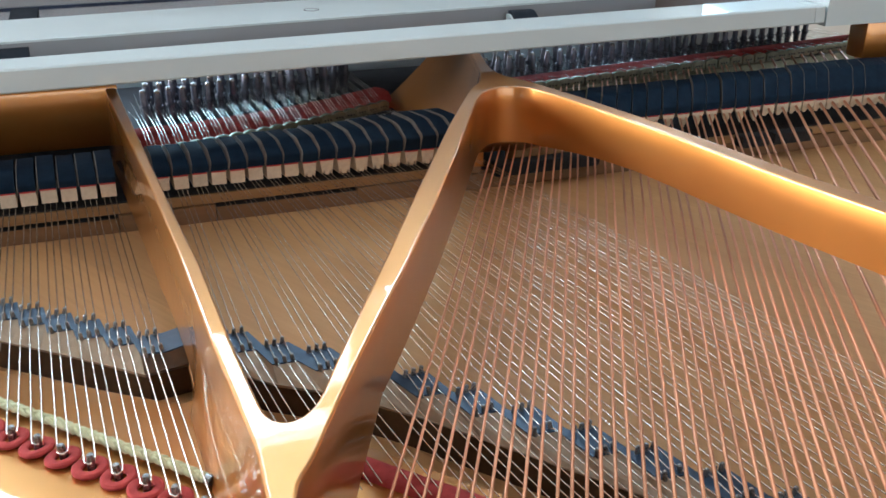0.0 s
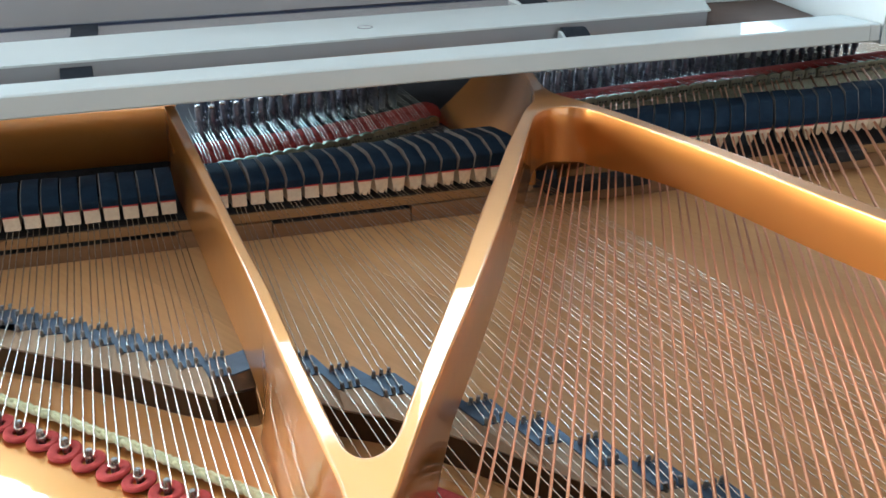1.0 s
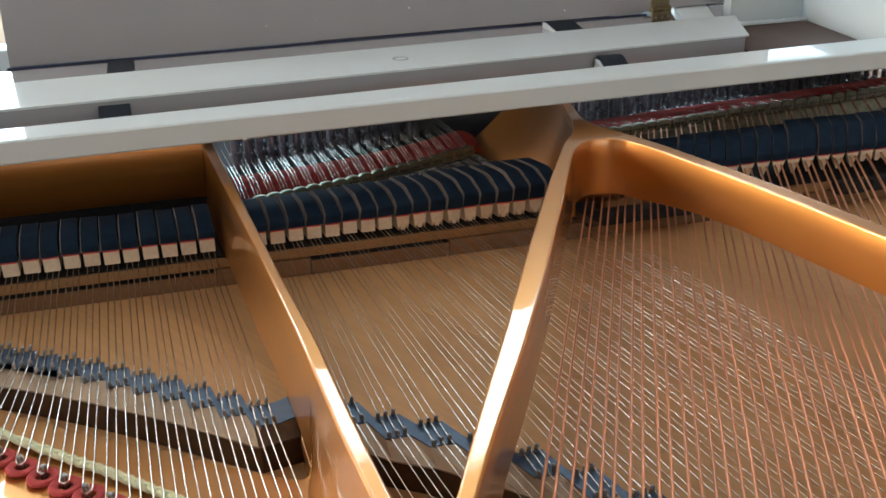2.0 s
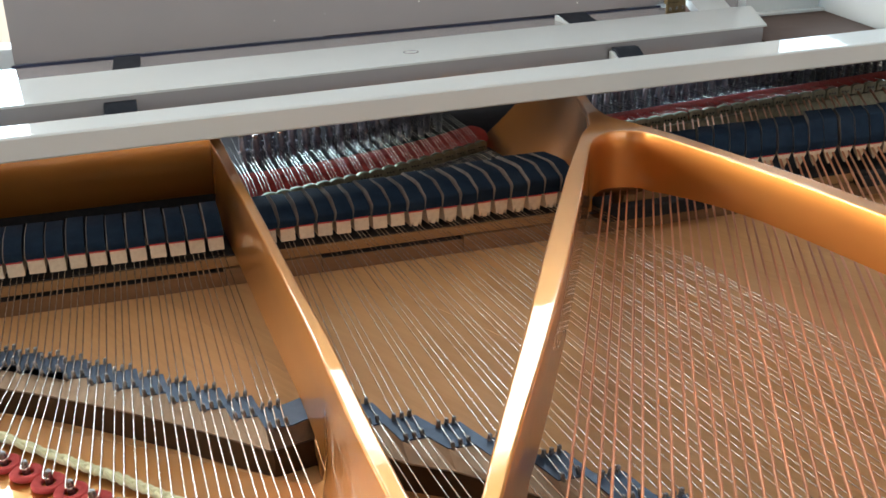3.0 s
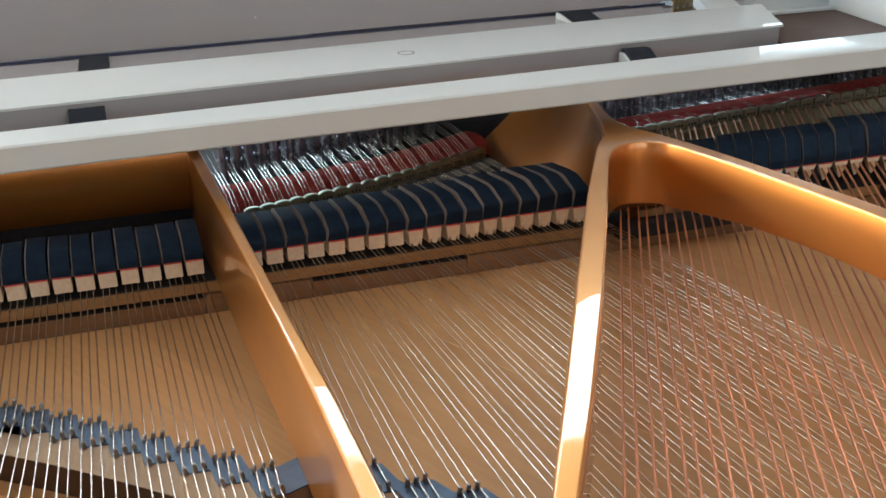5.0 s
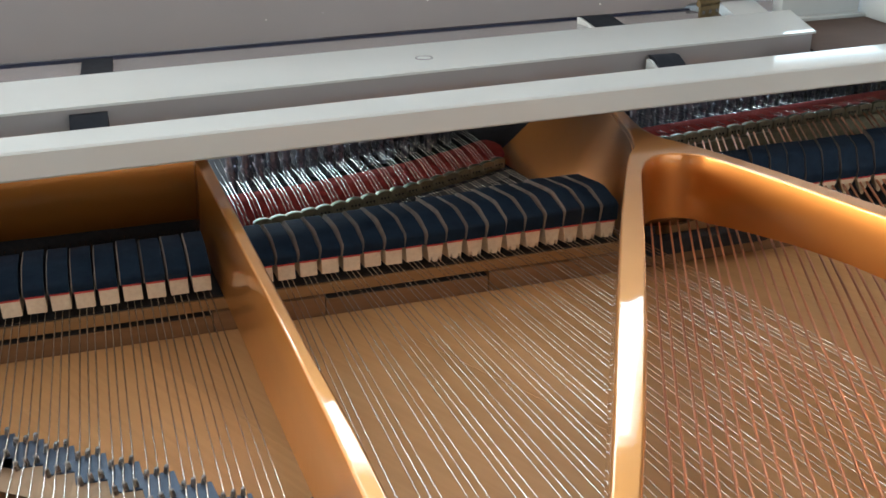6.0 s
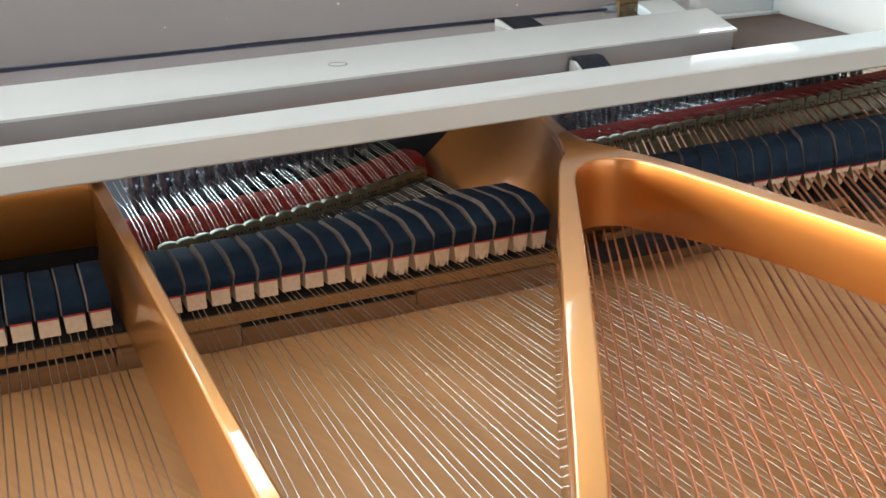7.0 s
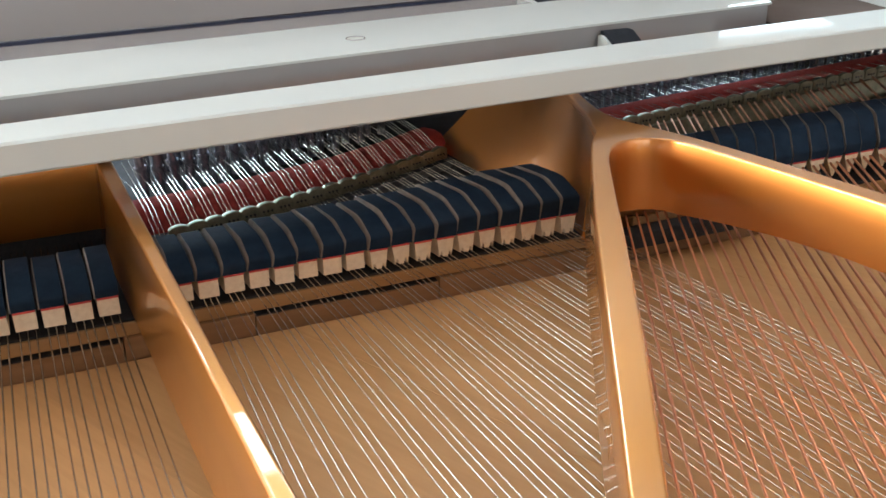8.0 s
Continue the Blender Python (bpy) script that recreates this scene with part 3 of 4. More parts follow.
    first = part("hitch_pin", pin, PIN_STEEL, plate, "dull steel hitch pin")
    w = bmesh.new()
    prof = [(0.0032, 0.0002), (0.0066, 0.0), (0.0074, 0.0008), (0.0074, 0.0018), (0.0066, 0.0025), (0.0042, 0.0025), (0.0032, 0.0018)]
    rings = [[w.verts.new((r * math.cos(2 * math.pi * k / 20), r * math.sin(2 * math.pi * k / 20), z)) for k in range(20)] for r, z in prof]
    for i in range(len(prof)):
        a, b = rings[i], rings[(i + 1) % len(prof)]
        for k in range(20):
            w.faces.new((a[k], a[(k + 1) % 20], b[(k + 1) % 20], b[k]))
    washer = part("felt_washer", w, RED_FELT, plate, "crimson felt washer round a hitch pin")
    rng = random.Random(3)
    for i, (x, y) in enumerate(HITCH):
        for ob in (first, washer):
            o = ob if i == 0 else ob.copy()
            if i:
                scene.collection.objects.link(o)
            o.location = (x + rng.uniform(-0.0004, 0.0004), y + rng.uniform(-0.0004, 0.0004), Z_PLATE)
            o.rotation_euler = (rng.uniform(-0.08, 0.08), rng.uniform(-0.08, 0.08), rng.uniform(0, 6))
    return plate


iron_plate()


# ---- music desk ----
def front_rail():
    rail = thing("front_rail", "glossy white lacquered rail across the piano", "rail")
    m = Matrix.Translation((0, 0.656, 0)) @ Matrix.Rotation(0.057, 4, "Z")

    def length(name, x0, x1):
        bm = bmesh.new()
        ends = []
        for x in (x0, x1):
            back = 0.0315 + 0.022 * x
            prof = [(0.003, 1.0268), (-0.0055, 1.0272), (-0.0070, 1.0285), (-0.0060, 1.0418), (-0.0042, 1.0430), (back - 0.002, 1.0432), (back, 1.0415), (back, 1.0245)]
            ends.append([bm.verts.new(m @ Vector((x, y, z))) for y, z in prof])
        a, b = ends
        for k in range(len(a)):
            bm.faces.new((a[k], a[(k + 1) % len(a)], b[(k + 1) % len(a)], b[k]))
        bm.faces.new(a[::-1])
        bm.faces.new(b)
        part(name, bm, WHITE, rail, smooth=0)

    length("rail_body", -0.46, 0.5885)
    length("end_cap", 0.5890, 0.600)


front_rail()


def music_desk():
    desk = thing("music_desk", "white lacquered music desk with its panel raised on a hinge", "music desk")
    near = [(-0.45, 0.6885), (0.0, 0.7285), (0.480, 0.775), (0.531, 0.877), (0.0, 0.8220), (-0.45, 0.772)]
    # bar sides, foot and recess take the shaded tone; the top stays white
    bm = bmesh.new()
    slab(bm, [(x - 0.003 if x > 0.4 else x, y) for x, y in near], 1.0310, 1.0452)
    part("front_bar", bm, SHADED_WHITE, desk, "white lacquered bar with grey-mauve shade in its colour", smooth=0)
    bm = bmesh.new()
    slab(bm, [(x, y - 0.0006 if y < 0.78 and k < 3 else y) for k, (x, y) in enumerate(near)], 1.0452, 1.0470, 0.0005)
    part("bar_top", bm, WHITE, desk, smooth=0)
    bm = bmesh.new()
    slab(bm, [(-0.45, 0.6895), (0.0, 0.7290), (0.215, 0.7490), (0.215, 0.82), (0.0, 0.81), (-0.45, 0.76)], 1.0293, 1.0309)
    part("felt_foot", bm, RED_FELT, desk, "red felt under the front bar", smooth=0)
    bm = bmesh.new()
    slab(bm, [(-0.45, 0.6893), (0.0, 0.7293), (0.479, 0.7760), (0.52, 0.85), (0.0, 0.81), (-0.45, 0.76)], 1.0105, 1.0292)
    part("foot_board", bm, SHADED_WHITE, desk, "white lacquered foot board with grey-mauve shade in its colour", smooth=0)
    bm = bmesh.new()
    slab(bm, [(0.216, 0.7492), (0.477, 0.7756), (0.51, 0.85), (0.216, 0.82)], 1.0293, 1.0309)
    part("packing", bm, SHADED_WHITE, desk, smooth=0)
    bm = bmesh.new()
    slab(bm, [(0.468, 0.8735), (0.508, 0.8775), (0.63, 1.14), (0.585, 1.14)], 1.0362, 1.0468, 0.0015)
    part("side_arm", bm, WHITE, desk)
    # panel standing on the hinge line, leaning back
    ax = Vector((0.63, 0.054, 0)).normalized()
    up = Matrix.Rotation(radians(-21), 3, ax) @ Vector((0, 0, 1))
    if up.y < 0:
        up = Matrix.Rotation(radians(21), 3, ax) @ Vector((0, 0, 1))
    thick = ax.cross(up)
    frame_m = Matrix.Translation((-0.175, 0.8815, 1.0448)) @ Matrix((ax, -thick if thick.y < 0 else thick, up)).transposed().to_4x4()
    bm = bmesh.new()
    # curved top, swept down towards the treble end
    c = math.cos(radians(21))
    arch = [(q.x, q.y / c) for q in spline([(0.0, 0.148), (0.05, 0.190), (0.10, 0.228), (0.14, 0.256), (0.165, 0.285), (0.20, 0.318), (0.24, 0.342), (0.30, 0.360), (0.38, 0.386), (0.46, 0.390), (0.56, 0.387), (0.66, 0.378), (0.745, 0.352), (0.768, 0.320), (0.774, 0.10), (0.772, 0.004)], 4)]
    rim = [(0.632, 0), (0.636, 0.0035), *reversed(arch), (0, 0)]
    a = [bm.verts.new(frame_m @ Vector((x, 0, z))) for x, z in rim]
    b = [bm.verts.new(frame_m @ Vector((x, 0.014, z))) for x, z in rim]
    for k in range(len(rim)):
        bm.faces.new((a[k], a[(k + 1) % len(rim)], b[(k + 1) % len(rim)], b[k]))
    bm.faces.new(a[::-1])
    bm.faces.new(b)
    part("panel", bm, DUSTY_SHADED_WHITE, desk, "dusty glossy white panel with grey-mauve shade in its colour")
    bm = bmesh.new()
    slab(bm, [(-0.177, 0.8762), (0.457, 0.9305), (0.457, 0.9325), (-0.177, 0.8782)], 1.0305, 1.0447, 0.0004)
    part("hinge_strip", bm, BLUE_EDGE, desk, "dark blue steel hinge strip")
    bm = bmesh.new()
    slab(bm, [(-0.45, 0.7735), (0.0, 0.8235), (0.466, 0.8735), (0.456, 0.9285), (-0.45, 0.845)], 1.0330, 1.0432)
    part("recess_board", bm, SHADED_WHITE, desk, "white lacquered recess with grey-mauve shade in its colour", smooth=0)
    # hidden second board, added to block light that glints on the web
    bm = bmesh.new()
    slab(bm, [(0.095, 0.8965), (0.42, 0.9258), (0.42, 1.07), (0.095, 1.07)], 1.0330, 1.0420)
    part("recess_board", bm, SHADED_WHITE, desk, smooth=0)
    m = Matrix.Translation((0.451, 0.880, 1.0440)) @ Matrix.Rotation(0.35, 4, "Z")
    bm = bmesh.new()
    box(bm, -0.015, 0.013, 0.004, 0.0062, 0, 0.0105, 0.0004, m)
    tube(bm, [m @ Vector((-0.015, 0.0065, 0.0125)), m @ Vector((0.013, 0.0065, 0.0125))], 0.0026, 10)
    box(bm, -0.015, 0.013, 0.0068, 0.0085, 0.0125, 0.0235, 0.0004, m)
    hinge = part("hinge", bm, HINGE_BRASS, desk, "aged brass hinge")
    for dx in (-0.0105, -0.001, 0.0085):
        bm = bmesh.new()
        tube(bm, [m @ Vector((dx, 0.0041, 0.005)), m @ Vector((dx, 0.0034, 0.005))], 0.0018, 10)
        part("screw", bm, PIN_STEEL, hinge)
    bm = bmesh.new()
    lathe(bm, [(0.006, 0.0), (0.006, 0.00035), (0.005, 0.0005)], 20, (0.145, 0.783, 1.0468))
    plug = part("plug", bm, WHITE, desk, "round filler plug")
    bm = bmesh.new()
    ring = [(0.145 + 0.0062 * math.cos(a * math.pi / 12), 0.783 + 0.0062 * math.sin(a * math.pi / 12), 1.0471) for a in range(25)]
    tube(bm, ring, 0.0005, 6, False)
    part("plug_seam", bm, SHADED_WHITE, plug, "grey seam round the plug")
    pad_ways = ((-0.0975, -0.0755, 0.688, 0.722), (0.3160, 0.3380, 0.714, 0.757), (-0.0945, -0.073, 0.822, 0.872), (0.3255, 0.3540, 0.863, 0.900))
    for i, (x0, x1, y0, y1) in enumerate(pad_ways):
        bm = bmesh.new()
        z = 1.0205 if i < 2 else 1.0434
        k = (0.92, 0.92, 0.12, 0.26)[i]
        prof = [(0, 0.0), (0, 0.004), (0.80, 0.0225), (0.86, 0.0235), (1.0, 0.0235), (1.0, 0.0)]

        def wedge(bm, xa, xb, lift):
            a = [bm.verts.new((xa, y0 + t * (y1 - y0), z + max(0.0, h + lift) * k)) for t, h in prof]
            b = [bm.verts.new((xb, y0 + t * (y1 - y0), z + max(0.0, h + lift) * k)) for t, h in prof]
            for q in range(len(prof)):
                bm.faces.new((a[q], a[(q + 1) % len(prof)], b[(q + 1) % len(prof)], b[q]))
            bm.faces.new(a[::-1])
            bm.faces.new(b)

        wedge(bm, x0, x1, 0.0)
        pad = part("pad", bm, RUBBER, desk, "black rubber rest pad")
        if i % 2:
            bm = bmesh.new()
            wedge(bm, x0 - 0.0022, x0 - 0.0002, -0.0030)
            part("pad_cheek", bm, WHITE, pad)
    return desk


music_desk()

# ---- notes: dampers, bridge places, agraffes ----
def tenor(n):
    """Damper, bridge and agraffe places of the tenor notes, from the treble side."""
    d = Vector((0.0012 + 0.0132 * n, 0.637))
    knots = [(0.001, 0.432), (0.0192, 0.4155), (0.0366, 0.3980), (0.0552, 0.3855), (0.0745, 0.3675)]
    b = Vector(knots[n]) if n < 5 else Vector((0.0931 + 0.0180 * (n - 5), 0.3483 - 0.0221 * (n - 5)))
    ya = 0.7326 + 0.0028 * (n - 1) + 0.000095 * (n - 1) ** 2
    s = (b.x - d.x) / (b.y - d.y)
    return d, b, Vector((d.x + s * (ya - d.y), ya))


def treble(k):
    d = Vector((-0.0347 - 0.0128 * k, 0.637))
    b = Vector((-0.0224 - 0.01495 * k + 0.00016 * k * k, 0.4282 + 0.0140 * k - 0.00035 * k * k))
    return d, b


def bass_slope(i):
    return 0.526 + 0.0066 * max(0.0, min(i, 20) - 5)


def bass(i):
    """Damper and agraffe places of the bass notes: eighteen pairs, then single strings, fanning out a little."""
    x = 0.1605 + 0.01328 * i + 0.187 * bass_slope(i)
    ya = 0.7720 + 0.0024 * i
    return Vector((x, 0.637)), Vector((x + bass_slope(i) * (ya - 0.637), ya))


TENOR, TREBLE, BASS = range(0, 19), range(0, 18), range(0, 32)


def damper(name, felt_kind, label, tall=0.0, group="", lean=0.0):
    """One damper: cream felt, a red felt layer, and a dark lacquered head with lighter sides. Its origin is the felt's front foot."""
    ob = thing(name, label, "damper", group)
    w = 0.0051
    shapes = {
        "flat": [(-w, 0.0092), (w, 0.0092), (w, 0.0), (-w, 0.0)],
        "split": [(-w, 0.0092), (w, 0.0092), (0.0037, -0.0016), (0.0024, 0.0022), (0.0013, -0.0016), (-0.0013, -0.0016), (-0.0024, 0.0022), (-0.0037, -0.0016)],
        "wedge": [(-0.0062, 0.0092), (0.0062, 0.0092), (0.0008, -0.0032), (-0.0008, -0.0032)],
        "fork": [(-0.0064, 0.0092), (0.0064, 0.0092), (0.0058, 0.0), (0.0026, -0.0004), (0.0, 0.0026), (-0.0026, -0.0004), (-0.0058, 0.0)],
    }
    bm = bmesh.new()
    s = shapes[felt_kind]
    for y0, y1 in (((0.0004, 0.016),) if felt_kind == "wedge" else ((0.0004, 0.019), (0.0235, 0.042))):
        a = [bm.verts.new((x, y0, z)) for x, z in s]
        b = [bm.verts.new((x, y1, z)) for x, z in s]
        for k in range(len(s)):
            bm.faces.new((a[k], a[(k + 1) % len(s)], b[(k + 1) % len(s)], b[k]))
        bm.faces.new(a[::-1])
        bm.faces.new(b)
    part("felt", bm, FELT, ob, "cream felt", smooth=0)
    bm = bmesh.new()
    box(bm, -0.0052, 0.0052, -0.0001, 0.0425, 0.0092, 0.0103, 0.0003)
    part("red_layer", bm, RED_FELT, ob, "thin red felt layer")
    top = 0.0213 + tall
    knee = 0.0150 + tall * (0.70 if group == "tenor dampers" else 0.18)
    prof = [(0.0002, 0.0103), (-0.0004, knee - 0.001), (0.0001, knee + 0.0004), (0.0014, knee + 0.0018), (0.0130, top - 0.0006), (0.0165, top + 0.0002), (0.0215, top + 0.0005), (0.0400, top + 0.0003), (0.0432, top - 0.0008), (0.0440, top - 0.003), (0.0440, 0.0103)]
    # the head is a little wider at its foot; the paler side faces the treble strings
    foot, crown, far = {"bass dampers": (0.0064, 0.0063, 0.0067), "treble dampers": (0.0056, 0.0052, 0.0056)}.get(group, (0.0058, 0.0036, 0.0066))
    side_x = lambda z: -(crown + (foot - crown) * (top - z) / (top - 0.0103))
    bm = bmesh.new()
    a = [bm.verts.new((side_x(z), y, z)) for y, z in prof]
    b = [bm.verts.new((far, y, z)) for y, z in prof]
    for k in range(len(prof)):
        bm.faces.new((a[k], a[(k + 1) % len(prof)], b[(k + 1) % len(prof)], b[k]))
    bm.faces.new(a[::-1])
    bm.faces.new(b)
    part("head", bm, NAVY, ob, "navy-black painted head", smooth=60)
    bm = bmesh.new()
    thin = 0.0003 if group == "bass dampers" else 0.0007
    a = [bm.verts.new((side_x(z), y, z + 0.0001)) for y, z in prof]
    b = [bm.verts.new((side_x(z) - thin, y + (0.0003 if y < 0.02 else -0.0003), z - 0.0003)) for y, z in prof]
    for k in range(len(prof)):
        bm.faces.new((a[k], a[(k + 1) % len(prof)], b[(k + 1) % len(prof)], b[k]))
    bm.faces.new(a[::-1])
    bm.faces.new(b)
    part("side", bm, DAMPER_SIDE, ob, "grey-brown sloping side", smooth=60)
    # the bass dampers run along their slanting strings
    for o in ob.children:
        for v in o.data.vertices:
            v.co.x += lean * v.co.y
    return ob


def lay_dampers():
    rng = random.Random(11)
    made = {}

    def put(kind, at, turn, tall, label, group):
        key = (kind, tall, group)
        lean = {"bass dampers": 0.56, "tenor dampers": -0.08 - 22.0 * tall, "treble dampers": -0.04}[group]
        m = Matrix.Translation(at) @ Euler((rng.uniform(-0.012, 0.012), rng.uniform(-0.015, 0.015), turn + rng.uniform(-0.012, 0.012))).to_matrix().to_4x4()
        if key not in made:
            made[key] = damper("damper", kind, label, tall, group, lean)
            made[key].matrix_basis = m
        else:
            copy_thing(made[key], m)

    j = lambda a: rng.uniform(-a, a)
    for k in TREBLE:
        d, b = treble(k)
        put("flat", (d.x, d.y + j(0.0006), 0.9521 + j(0.0003)), 0.0, 0.0, "navy-black treble damper with flat cream felt on steel strings", "treble dampers")
    for n in TENOR:
        d, b, a = tenor(n)
        if n > 17:
            continue
        kind = "flat" if n < 8 else "split"
        tall = (0.0, 0.0014, 0.0032, 0.0050, 0.0068, 0.0084)[n // 3]
        put(kind, (d.x, d.y + j(0.0006), 0.9523 + j(0.0003)), 0.0, tall, "navy-black tenor damper with %s cream felt on steel strings" % ("flat" if n < 8 else "split wedge"), "tenor dampers")
    for i in BASS:
        d, a = bass(i)
        if i < 2:
            continue
        kind = "wedge" if i < 18 else "fork"
        tall = 0.0050 if i < 6 else 0.0064 if i < 13 else 0.0092 if i < 20 else 0.0112
        put(kind, (d.x, d.y + j(0.0006), 0.9605 + j(0.0004)), 0.0, tall, "navy-black bass damper with %s felt on copper strings" % ("cream wedge" if i < 18 else "notched cream"), "bass dampers")


lay_dampers()


# ---- bridge ----
def bridge():
    """The long bridge: dark wood body, pale notched shoulders, a blue-grey graphited top stepped from note to note, and its pins."""
    br = thing("long_bridge", "notched maple bridge with blue-grey graphited top and dark sides", "bridge")
    places = [treble(k)[1] for k in reversed(range(0, 19))] + [tenor(n)[1] for n in range(0, 19)]
    drop = 0.0176
    top_z = Z_STR - 0.0006
    # body
    bm = bmesh.new()
    rows = []
    for i, p in enumerate(places):
        d = (places[min(i + 1, len(places) - 1)] - places[max(i - 1, 0)]).normalized()
        nrm = Vector((d.y, -d.x))
        mid = p + Vector((0.0005, -drop / 2))
        half = 0.0125
        a, b = mid - nrm * half, mid + nrm * (half + 0.002)
        rows.append([bm.verts.new((a.x, a.y, 0.9245)), bm.verts.new((b.x, b.y, 0.9245)), bm.verts.new((b.x, b.y, 0.9425)), bm.verts.new((a.x, a.y, 0.9425))])
    for a, b in zip(rows, rows[1:]):
        for k in range(4):
            bm.faces.new((a[k], a[(k + 1) % 4], b[(k + 1) % 4], b[k]))
    bm.faces.new(rows[0][::-1])
    bm.faces.new(rows[-1])
    part("bridge_body", bm, DARK_WOOD, br, "dark brown bridge body")
    # stepped top, one piece a note, with sloping pale notches before and behind
    for i, p in enumerate(places):
        q = places[min(i + 1, len(places) - 1)]
        if i == len(places) - 1:
            q = p + (p - places[i - 1])
        c0 = p + Vector((-0.0062, 0.0016))
        c1 = p + Vector((0.0062, 0.0008))
        f0 = c0 + Vector((0.001, -drop - 0.0022))
        f1 = c1 + Vector((0.001, -drop - 0.0022))
        n0 = q + Vector((-0.0062, 0.0016))
        g0 = n0 + Vector((0.001, -drop - 0.0022))
        bm = bmesh.new()
        tops = [bm.verts.new((v.x, v.y, top_z - 0.0002)) for v in (c0, c1, n0, g0, f1, f0)]
        low = [bm.verts.new((v.x, v.y, 0.9425)) for v in (c0, c1, n0, g0, f1, f0)]
        for a in range(6):
            bm.faces.new((tops[a], tops[(a + 1) % 6], low[(a + 1) % 6], low[a]))
        bm.faces.new(tops)
        bm.faces.new(low[::-1])
        part("bridge_cap", bm, GRAPHITE, br, "blue-grey graphited cap", smooth=0)
        bm = bmesh.new()
        # near shoulder, cut down from the pins to the side of the body
        e0, e2 = f0 + Vector((0.0008, -0.0095)), g0 + Vector((0.0008, -0.0095))
        e1 = e0.lerp(e2, 0.68)
        t = [bm.verts.new((v.x, v.y - 0.0001, top_z - 0.0008)) for v in (f0, f1, g0)]
        s = [bm.verts.new((v.x, v.y, 0.9440)) for v in (e0, e1, e2)]
        u = [bm.verts.new((v.x, v.y + 0.006, 0.9390)) for v in (e0, e1, e2)]
        bm.faces.new((t[0], t[1], s[1], s[0]))
        bm.faces.new((t[1], t[2], s[2], s[1]))
        bm.faces.new((s[0], s[1], u[1], u[0]))
        bm.faces.new((s[1], s[2], u[2], u[1]))
        bm.faces.new((t[0], s[0], u[0]))
        bm.faces.new((t[2], u[2], s[2]))
        if i == 18:
            part("shoulder", bm, DARK_WOOD, br, "dark plain shoulder beside the rib", smooth=0)
        else:
            part("notch", bm, BRIDGE_WOOD, br, "pale bare-wood notch", smooth=0)
    # pins
    bm = bmesh.new()
    lathe(bm, [(0.0011, -0.004), (0.0011, 0.0026), (0.0009, 0.0032), (0.0004, 0.0035)], 10)
    first = part("bridge_pin", bm, PIN_STEEL, br, "dark blued steel pin")
    rng = random.Random(5)
    spots = []
    for p in places:
        for s in (-1, 0, 1):
            spots.append((p.x + s * 0.0040 - 0.0010, p.y + s * 0.0005, 0.16))
            spots.append((p.x + s * 0.0040 + 0.0010, p.y - drop + s * 0.0009, -0.16))
    for i, (x, y, lean) in enumerate(spots):
        o = first if i == 0 else first.copy()
        if i:
            scene.collection.objects.link(o)
        o.location = (x, y, top_z + 0.0002)
        o.rotation_euler = (rng.uniform(-0.1, 0.1), lean + rng.uniform(-0.06, 0.06), 0)
    # two small worn stamp marks on the notch wood, left as plain bars
    m = treble(4)[1]
    for dx in (0.0, 0.004):
        bm = bmesh.new()
        box(bm, m.x + 0.003 + dx, m.x + 0.0055 + dx, m.y - drop - 0.0075, m.y - drop - 0.0055, 0.9462, 0.9468)
        part("stamp_mark", bm, PIN_BED, br, smooth=0)
    return br


bridge()


# ---- strings ----
def string(name, pts, r, mat, label, group, n=6):
    bm = bmesh.new()
    tube(bm, pts, r, n)
    return tagged(link(name, bm, mat, smooth=100), label, "piano string", group)


